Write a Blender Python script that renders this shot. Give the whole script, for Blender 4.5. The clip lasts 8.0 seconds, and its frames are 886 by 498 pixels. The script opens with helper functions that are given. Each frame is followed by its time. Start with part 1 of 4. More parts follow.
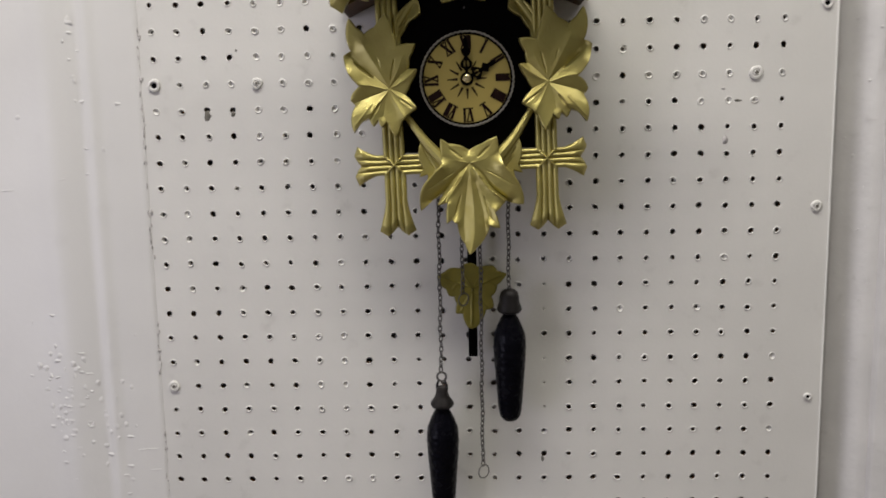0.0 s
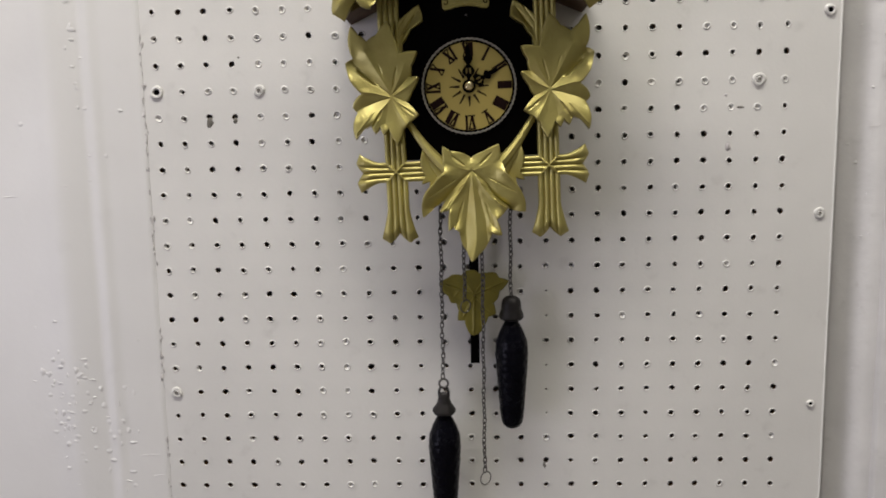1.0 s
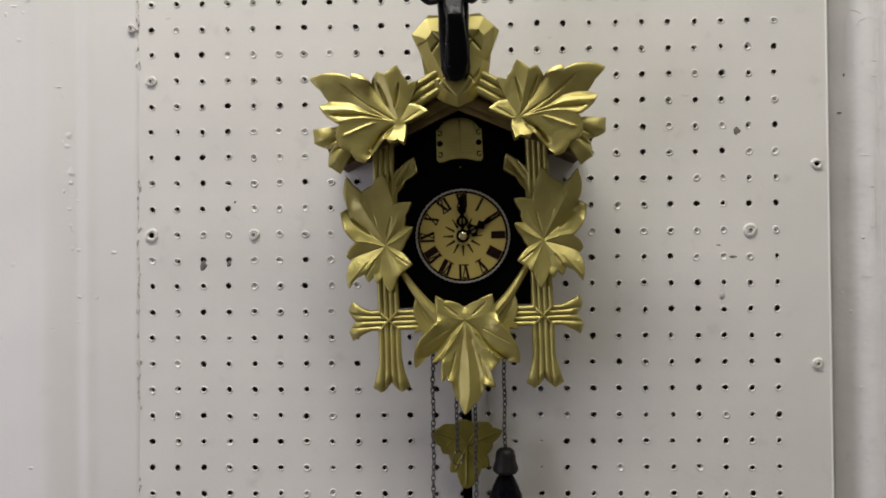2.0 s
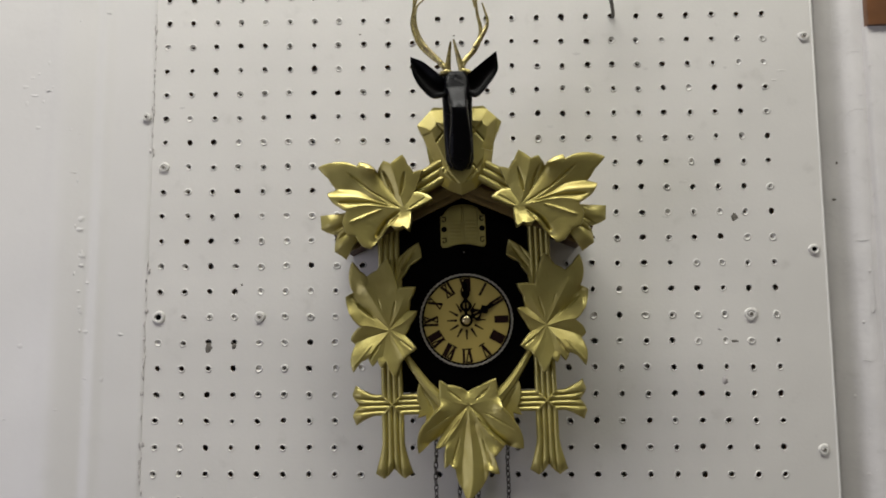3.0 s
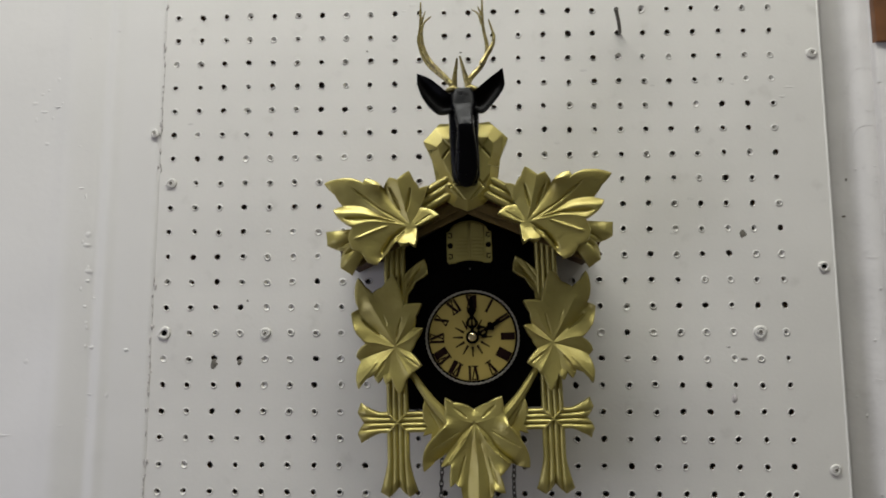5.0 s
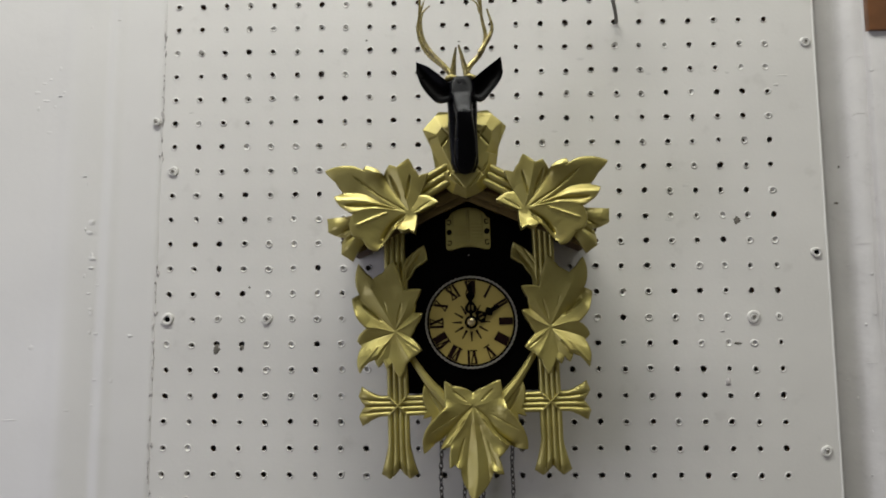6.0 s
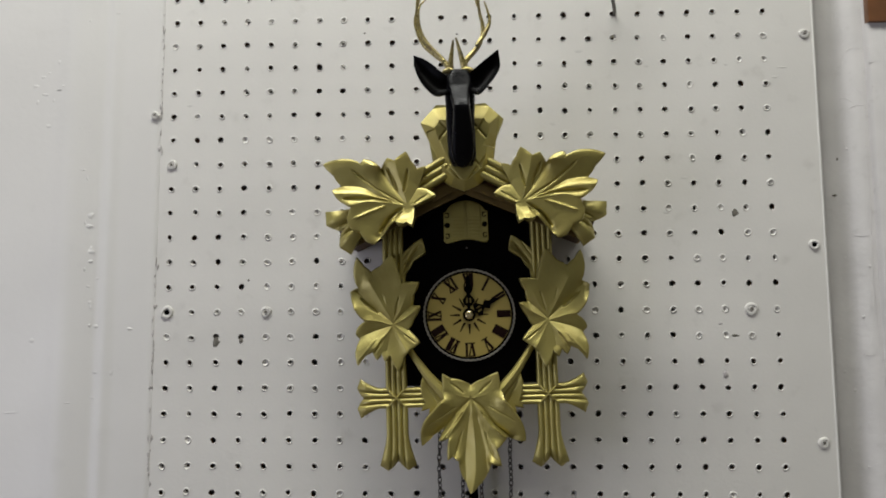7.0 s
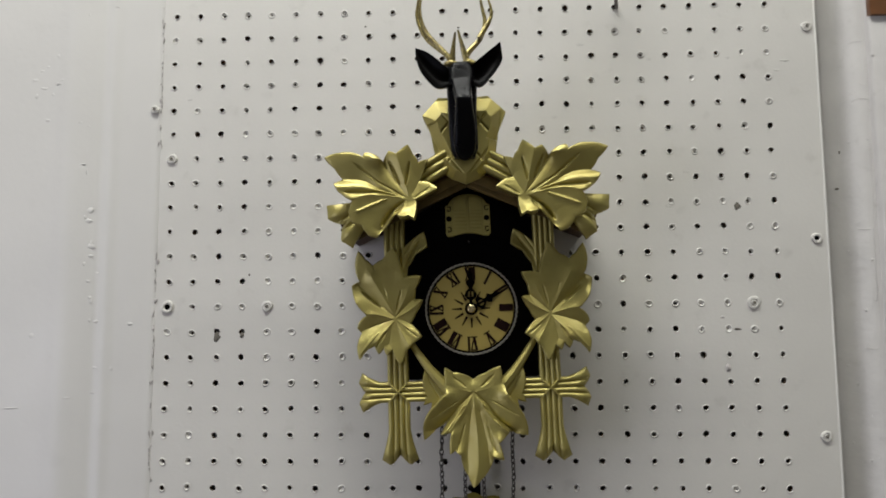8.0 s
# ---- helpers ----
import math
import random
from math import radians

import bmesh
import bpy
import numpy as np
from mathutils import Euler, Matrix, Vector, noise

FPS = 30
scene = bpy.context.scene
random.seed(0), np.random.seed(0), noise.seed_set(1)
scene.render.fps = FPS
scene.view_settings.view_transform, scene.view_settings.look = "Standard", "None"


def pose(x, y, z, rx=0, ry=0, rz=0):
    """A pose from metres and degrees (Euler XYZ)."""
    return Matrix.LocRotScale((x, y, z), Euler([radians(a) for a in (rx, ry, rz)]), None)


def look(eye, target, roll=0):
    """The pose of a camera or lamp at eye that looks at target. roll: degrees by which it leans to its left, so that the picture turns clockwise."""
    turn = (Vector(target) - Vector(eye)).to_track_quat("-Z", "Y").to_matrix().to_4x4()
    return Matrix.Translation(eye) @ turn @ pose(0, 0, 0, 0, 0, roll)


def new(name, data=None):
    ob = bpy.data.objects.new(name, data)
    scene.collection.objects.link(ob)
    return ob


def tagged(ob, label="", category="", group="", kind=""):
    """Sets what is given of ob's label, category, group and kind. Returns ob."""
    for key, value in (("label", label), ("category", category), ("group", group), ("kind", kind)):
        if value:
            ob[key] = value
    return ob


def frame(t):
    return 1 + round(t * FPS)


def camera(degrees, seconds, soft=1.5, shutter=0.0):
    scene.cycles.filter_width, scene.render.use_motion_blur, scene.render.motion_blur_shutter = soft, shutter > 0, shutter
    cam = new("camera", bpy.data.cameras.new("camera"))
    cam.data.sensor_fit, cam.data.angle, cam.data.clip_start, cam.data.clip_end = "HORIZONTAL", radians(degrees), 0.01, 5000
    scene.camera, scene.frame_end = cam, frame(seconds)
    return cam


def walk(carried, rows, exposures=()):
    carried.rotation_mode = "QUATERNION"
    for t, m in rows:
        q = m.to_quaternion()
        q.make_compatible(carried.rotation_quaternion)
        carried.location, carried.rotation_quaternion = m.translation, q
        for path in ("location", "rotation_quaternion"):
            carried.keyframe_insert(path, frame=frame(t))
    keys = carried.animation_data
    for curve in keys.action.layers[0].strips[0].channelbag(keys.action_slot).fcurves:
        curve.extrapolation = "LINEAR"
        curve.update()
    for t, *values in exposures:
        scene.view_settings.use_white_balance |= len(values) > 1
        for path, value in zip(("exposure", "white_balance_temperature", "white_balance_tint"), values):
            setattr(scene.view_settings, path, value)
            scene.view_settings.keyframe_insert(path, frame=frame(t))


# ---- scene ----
cam = camera(62.0, 8.0, soft=1.85)
PATH = [
    (0, (-0.002, -0.731, 1.428), (-0.062, 1.252, 1.173), -1.1),
    (0.5, (-0.006, -0.732, 1.423), (-0.06, 1.25, 1.161), -1.1),
    (1, (-0.001, -0.73, 1.435), (-0.069, 1.252, 1.179), -1.1),
    (1.2, (-0.004, -0.726, 1.442), (-0.062, 1.262, 1.232), -1.1),
    (1.5, (0.001, -0.72, 1.456), (-0.057, 1.275, 1.338), -0.9),
    (1.8, (-0.002, -0.718, 1.464), (-0.048, 1.281, 1.446), -0.6),
    (2, (0.002, -0.72, 1.475), (-0.052, 1.28, 1.5), -0.5),
    (2.2, (-0.003, -0.722, 1.476), (-0.047, 1.276, 1.558), -0.4),
    (3.5, (0.004, -0.733, 1.492), (-0.069, 1.249, 1.743), -0.2),
    (4, (0.005, -0.732, 1.49), (-0.076, 1.247, 1.767), -0.1),
    (4.5, (0.0, -0.729, 1.492), (-0.075, 1.251, 1.762), -0.1),
    (5, (0.003, -0.728, 1.488), (-0.078, 1.253, 1.746), -0.1),
    (6.5, (0.0, -0.742, 1.483), (-0.068, 1.245, 1.703), -0.3),
    (7, (0.005, -0.74, 1.484), (-0.073, 1.248, 1.694), -0.3),
    (7.5, (0.007, -0.738, 1.483), (-0.078, 1.25, 1.687), -0.3),
    (8, (0.001, -0.737, 1.479), (-0.071, 1.25, 1.687), -0.4),
]
EXPOSURES = [(0.0, -0.01, 6520, 9), (0.5, 0.03, 6520, 9), (1.0, 0.07, 6530, 9), (1.5, -0.02, 6560, 8), (2.2, -0.14, 6570, 8), (3.5, -0.27, 6430, 6), (4.5, -0.35, 6400, 6), (5.0, -0.33, 6390, 5), (6.5, -0.27, 6380, 5), (8.0, -0.27, 6380, 5)]
walk(cam, [(t, look(eye, target, roll)) for t, eye, target, roll in PATH], EXPOSURES)

# ---- world, lamps, exposure ----
world = bpy.data.worlds.new("world")
scene.world = world
world.use_nodes = True
world.node_tree.nodes["Background"].inputs[0].default_value = (0.9, 0.95, 1.0, 1)
world.node_tree.nodes["Background"].inputs[1].default_value = 0.05


def area_lamp(name, eye, target, size, size_y, watts, colour):
    data = bpy.data.lights.new(name, "AREA")
    data.shape, data.size, data.size_y = "RECTANGLE", size, size_y
    data.energy, data.color = watts, colour
    ob = new(name, data)
    ob.matrix_world = look(eye, target)
    return ob


# Overhead lamps without fixtures, added: a key at left, a fill at right.
area_lamp("unseen_overhead_lamp", (-0.5, -0.72, 3.15), (-0.5, -1.0, 0.0), 1.4, 0.35, 45, (1.0, 0.968, 0.925))
area_lamp("unseen_overhead_lamp", (0.85, -1.0, 3.15), (0.85, -1.2, 0.0), 1.6, 0.5, 19, (1.0, 0.96, 0.88))
# Unseen cool fill added low on the left; no window is built there.
area_lamp("cool_fill_lamp", (-1.85, -1.3, 1.15), (0.0, -0.2, 1.3), 0.9, 1.1, 13, (0.79, 0.77, 1.0))

# ---- materials ----


def material(name, colour, rough=0.5, metal=0.0, vary=0.12, scale=40.0, fine=400.0, bump=0.15, bump_far=0.1, coat=0.0, tint=None, stain=0.0, shine=0.5, coat_rough=0.2):
    """A painted, carved or metal surface: colour that varies at two scales, fine relief, uneven gloss."""
    m = bpy.data.materials.new(name)
    m.use_nodes = True
    t = m.node_tree
    n, link = t.nodes, t.links.new
    b = n["Principled BSDF"]
    b.inputs["Metallic"].default_value = metal
    b.inputs["Coat Weight"].default_value = coat
    b.inputs["Specular IOR Level"].default_value = shine
    b.inputs["Coat Roughness"].default_value = coat_rough
    co = n.new("ShaderNodeTexCoord")
    big, small = n.new("ShaderNodeTexNoise"), n.new("ShaderNodeTexNoise")
    big.inputs["Scale"].default_value, big.inputs["Detail"].default_value = scale, 5
    small.inputs["Scale"].default_value, small.inputs["Detail"].default_value = fine, 3
    link(co.outputs["Object"], big.inputs["Vector"])
    link(co.outputs["Object"], small.inputs["Vector"])
    mix = n.new("ShaderNodeMix")
    mix.data_type = "RGBA"
    c2 = tint or tuple(c * (1 - 2 * vary) for c in colour)
    mix.inputs[6].default_value = (*colour, 1)
    mix.inputs[7].default_value = (*c2, 1)
    ramp = n.new("ShaderNodeMapRange")
    ramp.inputs[1].default_value, ramp.inputs[2].default_value = 0.35, 0.72
    link(big.outputs["Fac"], ramp.inputs[0])
    link(ramp.outputs[0], mix.inputs[0])
    last = mix.outputs[2]
    if stain:
        spots = n.new("ShaderNodeTexNoise")
        spots.inputs["Scale"].default_value, spots.inputs["Detail"].default_value = scale * 4, 8
        link(co.outputs["Object"], spots.inputs["Vector"])
        cut = n.new("ShaderNodeMapRange")
        cut.inputs[1].default_value, cut.inputs[2].default_value = 0.62, 0.75
        cut.inputs[4].default_value = stain
        link(spots.outputs["Fac"], cut.inputs[0])
        dirt = n.new("ShaderNodeMix")
        dirt.data_type = "RGBA"
        dirt.inputs[7].default_value = (colour[0] * 0.5, colour[1] * 0.48, colour[2] * 0.45, 1)
        link(cut.outputs[0], dirt.inputs[0])
        link(last, dirt.inputs[6])
        last = dirt.outputs[2]
    link(last, b.inputs["Base Color"])
    gloss = n.new("ShaderNodeMapRange")
    gloss.inputs[3].default_value, gloss.inputs[4].default_value = max(0.03, rough - 0.1), min(1, rough + 0.12)
    link(big.outputs["Fac"], gloss.inputs[0])
    link(gloss.outputs[0], b.inputs["Roughness"])
    b1, b2 = n.new("ShaderNodeBump"), n.new("ShaderNodeBump")
    b1.inputs["Strength"].default_value, b1.inputs["Distance"].default_value = bump, 0.0006
    b2.inputs["Strength"].default_value, b2.inputs["Distance"].default_value = bump_far, 0.004
    link(small.outputs["Fac"], b1.inputs["Height"])
    link(big.outputs["Fac"], b2.inputs["Height"])
    link(b2.outputs["Normal"], b1.inputs["Normal"])
    link(b1.outputs["Normal"], b.inputs["Normal"])
    return m


BOARD = material("board_paint", (0.70, 0.68, 0.645), 0.5, vary=0.045, scale=9, fine=260, bump=0.25, bump_far=0.08, stain=0.2)
WALL = material("wall_paint", (0.715, 0.697, 0.672), 0.42, vary=0.03, scale=7, fine=120, bump=0.3, bump_far=0.22, stain=0.06)
CASING = material("casing_paint", (0.66, 0.64, 0.625), 0.55, vary=0.05, scale=24, fine=150, bump=0.6, bump_far=0.45, stain=0.15, shine=0.3)
# Mid-grey, set to hold down the light bounced by the unseen room.
ROOM = material("room_bounce_grey", (0.27, 0.265, 0.255), 0.7, vary=0.05, scale=3, fine=60)
FLOOR = material("floor_lino", (0.22, 0.2, 0.18), 0.5, vary=0.1, scale=6, fine=90)
GOLD = material("gold_paint", (0.435, 0.378, 0.115), 0.43, 0.78, vary=0.14, tint=(0.375, 0.312, 0.090), scale=38, fine=900, bump=0.35, bump_far=0.12, coat=0.5, shine=0.6, coat_rough=0.32)
DULL = material("dull_gold_paint", (0.25, 0.21, 0.034), 0.42, 0.35, vary=0.12, scale=60, fine=800, bump=0.3)
BLACK = material("black_lacquer", (0.001, 0.0008, 0.0008), 0.3, vary=0.1, scale=60, fine=700, bump=0.2, shine=0.03)
GLOSSBLACK = material("black_gloss_lacquer", (0.002, 0.002, 0.003), 0.3, vary=0.1, scale=70, fine=500, bump=0.5, shine=0.13)
IRON = material("cone_iron", (0.0015, 0.0015, 0.003), 0.24, 0.0, vary=0.2, scale=80, fine=500, bump=0.4, tint=(0.003, 0.003, 0.005), shine=0.09)
CAPIRON = material("cap_iron", (0.022, 0.019, 0.018), 0.45, 0.3, vary=0.3, scale=120, fine=600, bump=0.6, shine=0.3)
STEEL = material("chain_steel", (0.16, 0.15, 0.14), 0.4, 0.85, vary=0.2, scale=200, fine=900)
SILVER = material("rim_metal", (0.55, 0.52, 0.46), 0.35, 0.9, vary=0.15, scale=150, fine=900)
ANTLER = material("antler_gold", (0.36, 0.30, 0.11), 0.28, 0.65, vary=0.3, scale=130, fine=700, bump=0.5, bump_far=0.3, tint=(0.12, 0.09, 0.042))
ROOFEDGE = material("bronze_stain", (0.13, 0.09, 0.03), 0.45, 0.1, vary=0.25, scale=45, fine=500, shine=0.12)
BRASS = material("hub_brass", (0.65, 0.55, 0.32), 0.25, 0.95, vary=0.1, scale=200, fine=900)
CREAM = material("dial_paint", (0.34, 0.262, 0.066), 0.45, 0.15, vary=0.06, scale=40, fine=700, bump=0.12)
INK = material("dial_ink", (0.006, 0.002, 0.0015), 0.5, vary=0.2, scale=200, fine=900, tint=(0.012, 0.003, 0.002), shine=0.1)
WOOD = material("brown_wood", (0.20, 0.085, 0.032), 0.4, vary=0.25, scale=25, fine=300, coat=0.2)
CASE = material("case_wood", (0.09, 0.045, 0.02), 0.5, vary=0.2, scale=40, fine=400, shine=0.15)
SMUDGE = material("grime", (0.17, 0.155, 0.13), 0.8, vary=0.2, scale=300, fine=900, bump=0.5)
SCUFF = material("grey_scuff", (0.65, 0.632, 0.60), 0.6, vary=0.06, scale=200, fine=700)
CAULK = material("old_caulk", (0.62, 0.58, 0.57), 0.8, vary=0.2, scale=300, fine=900, bump=0.8)

# ---- mesh helpers ----
MM = 0.001


def mesh_object(name, verts, faces, mat, parent=None, label="", smooth=True, sharp=35):
    me = bpy.data.meshes.new(name)
    me.from_pydata([tuple(v) for v in verts], [], faces)
    me.validate()
    me.update()
    if smooth:
        me.shade_smooth()
        me.set_sharp_from_angle(angle=radians(sharp))
    for m in mat if isinstance(mat, (list, tuple)) else [mat]:
        me.materials.append(m)
    ob = new(name, me)
    if parent:
        ob.parent = parent
    if label:
        tagged(ob, label)
    return ob


def part(name, bm, mat, parent=None, label="", smooth=True, sharp=35, mode=None):
    """Links a bmesh as one mesh object under a thing or a part."""
    bmesh.ops.recalc_face_normals(bm, faces=bm.faces)
    me = bpy.data.meshes.new(name)
    bm.to_mesh(me)
    bm.free()
    if smooth:
        me.shade_smooth()
        me.set_sharp_from_angle(angle=radians(sharp))
    for m in mat if isinstance(mat, (list, tuple)) else [mat]:
        me.materials.append(m)
    ob = new(name, me)
    if parent:
        ob.parent = parent
    if label:
        tagged(ob, label)
    return ob


def thing(name, m, label, category, group=""):
    ob = new(name)
    ob.empty_display_size = 0.02
    ob.matrix_world = m
    return tagged(ob, label, category, group)


def box(bm, x0, x1, y0, y1, z0, z1, bevel=0.0):
    vs = [bm.verts.new((x, y, z)) for x in (x0, x1) for y in (y0, y1) for z in (z0, z1)]
    fs = [bm.faces.new([vs[i] for i in f]) for f in ((0, 1, 3, 2), (4, 6, 7, 5), (0, 4, 5, 1), (2, 3, 7, 6), (0, 2, 6, 4), (1, 5, 7, 3))]
    if bevel:
        edges = list({e for f in fs for e in f.edges})
        bmesh.ops.bevel(bm, geom=edges, offset=bevel, segments=2, affect="EDGES", profile=0.6)


def prism(bm, outline, y_front, y_back, inset=0.0, drop=0.0):
    """A plate with the outline (x, z), from y_back to y_front, its front edge chamfered by inset and drop."""
    cx = sum(p[0] for p in outline) / len(outline)
    cz = sum(p[1] for p in outline) / len(outline)
    n = len(outline)
    rings = []
    for y, s in ((y_back, 0), (y_front + drop, 0), (y_front, inset)):
        ring = []
        for x, z in outline:
            d = math.hypot(x - cx, z - cz) or 1
            k = 1 - s / d
            ring.append(bm.verts.new((cx + (x - cx) * k, y, cz + (z - cz) * k)))
        rings.append(ring)
    for a, b in zip(rings, rings[1:]):
        for i in range(n):
            bm.faces.new((a[i], a[(i + 1) % n], b[(i + 1) % n], b[i]))
    bm.faces.new(rings[-1])
    bm.faces.new(rings[0][::-1])


def lathe(bm, profile, seg=24, wobble=None, axis="z"):
    """A turned form: profile of (radius, height); wobble(angle, height) scales the radius."""
    rings = []
    for r, h in profile:
        ring = []
        for i in range(seg):
            a = 2 * math.pi * i / seg
            k = r * (wobble(a, h) if wobble else 1)
            p = (k * math.cos(a), k * math.sin(a), h) if axis == "z" else (k * math.cos(a), -h, k * math.sin(a))
            ring.append(bm.verts.new(p))
        rings.append(ring)
    for a, b in zip(rings, rings[1:]):
        for i in range(seg):
            bm.faces.new((a[i], a[(i + 1) % seg], b[(i + 1) % seg], b[i]))
    bm.faces.new(rings[0][::-1])
    bm.faces.new(rings[-1])


def tube(bm, points, radii, seg=8, mat=0):
    """A rod along points, with a radius at each."""
    pts = [Vector(p) for p in points]
    rings = []
    for i, p in enumerate(pts):
        d = (pts[min(i + 1, len(pts) - 1)] - pts[max(i - 1, 0)]).normalized()
        side = d.cross(Vector((0.13, 1, 0.07))).normalized()
        up = side.cross(d)
        rings.append([bm.verts.new(p + radii[i] * (math.cos(2 * math.pi * k / seg) * side + math.sin(2 * math.pi * k / seg) * up)) for k in range(seg)])
    fs = []
    for a, b in zip(rings, rings[1:]):
        for i in range(seg):
            fs.append(bm.faces.new((a[i], a[(i + 1) % seg], b[(i + 1) % seg], b[i])))
    fs += [bm.faces.new(rings[0][::-1]), bm.faces.new(rings[-1])]
    for f in fs:
        f.material_index = mat


def spline(points, n=6):
    """Points of a smooth line through the given ones."""
    p = [Vector(q) for q in points]
    p = [2 * p[0] - p[1]] + p + [2 * p[-1] - p[-2]]
    out = []
    for i in range(1, len(p) - 2):
        for k in range(n):
            t = k / n
            a, b, c, d = p[i - 1], p[i], p[i + 1], p[i + 2]
            out.append(0.5 * (2 * b + (c - a) * t + (2 * a - 5 * b + 4 * c - d) * t * t + (3 * b - a - 3 * c + d) * t**3))
    return out + [p[-2]]


def torus(bm, major, minor, seg=20, ring=8, stretch=1.0, wave=0, depth=0.0):
    """A ring in the xz plane, stretched along z; wave: notches round it."""
    rows = []
    for i in range(seg):
        a = 2 * math.pi * i / seg
        k = 1 + (depth * math.cos(wave * a) if wave else 0)
        row = []
        for j in range(ring):
            b = 2 * math.pi * j / ring
            r = major * k + minor * math.cos(b)
            row.append(bm.verts.new((r * math.cos(a), -minor * math.sin(b), r * math.sin(a) * stretch)))
        rows.append(row)
    for i in range(seg):
        for j in range(ring):
            a, b = rows[i], rows[(i + 1) % seg]
            bm.faces.new((a[j], a[(j + 1) % ring], b[(j + 1) % ring], b[j]))


def lump(bm, x, y, z, rx, ry, rz, seed, seg=7):
    """A small uneven blob."""
    rnd = random.Random(seed)
    top = bm.verts.new((x, y - ry, z))
    ringa, ringb = [], []
    for i in range(seg):
        a = 2 * math.pi * (i + rnd.uniform(-0.2, 0.2)) / seg
        k = rnd.uniform(0.75, 1.2)
        ringa.append(bm.verts.new((x + 0.6 * k * rx * math.cos(a), y - 0.75 * ry, z + 0.6 * k * rz * math.sin(a))))
        ringb.append(bm.verts.new((x + k * rx * math.cos(a), y + 0.0002, z + k * rz * math.sin(a))))
    for i in range(seg):
        j = (i + 1) % seg
        bm.faces.new((top, ringa[i], ringa[j]))
        bm.faces.new((ringa[i], ringb[i], ringb[j], ringa[j]))


# ---- the room ----
WALL_Y, X0, X1, Y0, TOP = 0.03, -2.0, 2.2, -2.7, 3.2


def slab(name, x0, x1, y0, y1, z0, z1, mat, label):
    bm = bmesh.new()
    box(bm, x0, x1, y0, y1, z0, z1)
    return tagged(part(name, bm, mat, smooth=False), label, kind="structure")


slab("floor", X0, X1, Y0, WALL_Y, -0.1, 0, FLOOR, "dull brown lino floor below the wall")
# Unseen ceiling and walls, added to close the room and bounce light.
slab("ceiling", X0, X1, Y0, WALL_Y, TOP, TOP + 0.1, ROOM, "unseen mid-grey ceiling that bounces light")
slab("wall_west", X0 - 0.1, X0, Y0, WALL_Y, 0, TOP, ROOM, "unseen mid-grey side wall that bounces light")
slab("wall_east", X1, X1 + 0.1, Y0, WALL_Y, 0, TOP, ROOM, "unseen mid-grey side wall that bounces light")
slab("wall_south", X0 - 0.1, X1 + 0.1, Y0 - 0.1, Y0, 0, TOP, ROOM, "unseen mid-grey wall across the room that bounces light")
slab("wall_north", X0 - 0.1, X1 + 0.1, WALL_Y, WALL_Y + 0.1, 0, TOP, CASING, "off-white painted wall behind the pegboard")


def wavy_sheet(name, profile, z0, z1, mat, label, step=0.015, amp=0.0006, seed=0.0):
    """A painted surface with the profile (x, y) drawn up from z0 to z1, slightly uneven, closed at the back."""
    rows = int((z1 - z0) / step)
    verts, faces, n = [], [], len(profile)
    for j in range(rows + 1):
        z = z0 + (z1 - z0) * j / rows
        for x, y in profile:
            d = amp * (noise.noise((x * 9, seed, z * 7)) + 0.5 * noise.noise((x * 40, seed + 3, z * 30)))
            verts.append((x, y + d, z))
    for j in range(rows):
        for i in range(n - 1):
            a = j * n + i
            faces.append((a, a + 1, a + n + 1, a + n))
    return tagged(mesh_object(name, verts, faces, mat, sharp=50), label, kind="structure")


def smooth_profile(keys, n=8):
    return [(p[0], p[1]) for p in spline([(x, y, 0) for x, y in keys], n)]


left_profile = [(X0, 0.012), (-1.2, 0.011), (-0.8, 0.009)] + smooth_profile([(-0.62, 0.006), (-0.50, 0.0035), (-0.44, 0.001), (-0.412, -0.0035), (-0.39, -0.0015), (-0.379, 0.0001), (-0.369, -0.0018), (-0.359, -0.0006), (-0.345, -0.0006), (-0.3177, -0.0002)], 5) + [(-0.3172, 0.0003), (-0.3172, 0.0030)]
wavy_sheet("wall_left_panel", left_profile, 0.0, TOP, WALL, "glossy off-white painted panelling with lumps and old drips", seed=2.0)

right_profile = smooth_profile([(0.372, 0.0295), (0.385, 0.026), (0.394, 0.0185), (0.401, 0.0135), (0.407, 0.0118), (0.4108, 0.0115)], 6) + [(0.4115, 0.0040), (0.4128, 0.0030), (0.46, 0.003), (0.52, 0.003), (0.525, 0.0295)]
wavy_sheet("trim_right", right_profile, 0.0, TOP, CASING, "white painted casing with flaking paint edges", seed=9.0)

# ---- pegboard ----
P, BZ = 0.0254, 1.5
BX0, BX1 = -0.3175, 0.3562
R0, R1 = -21, 19
rng = random.Random(5)


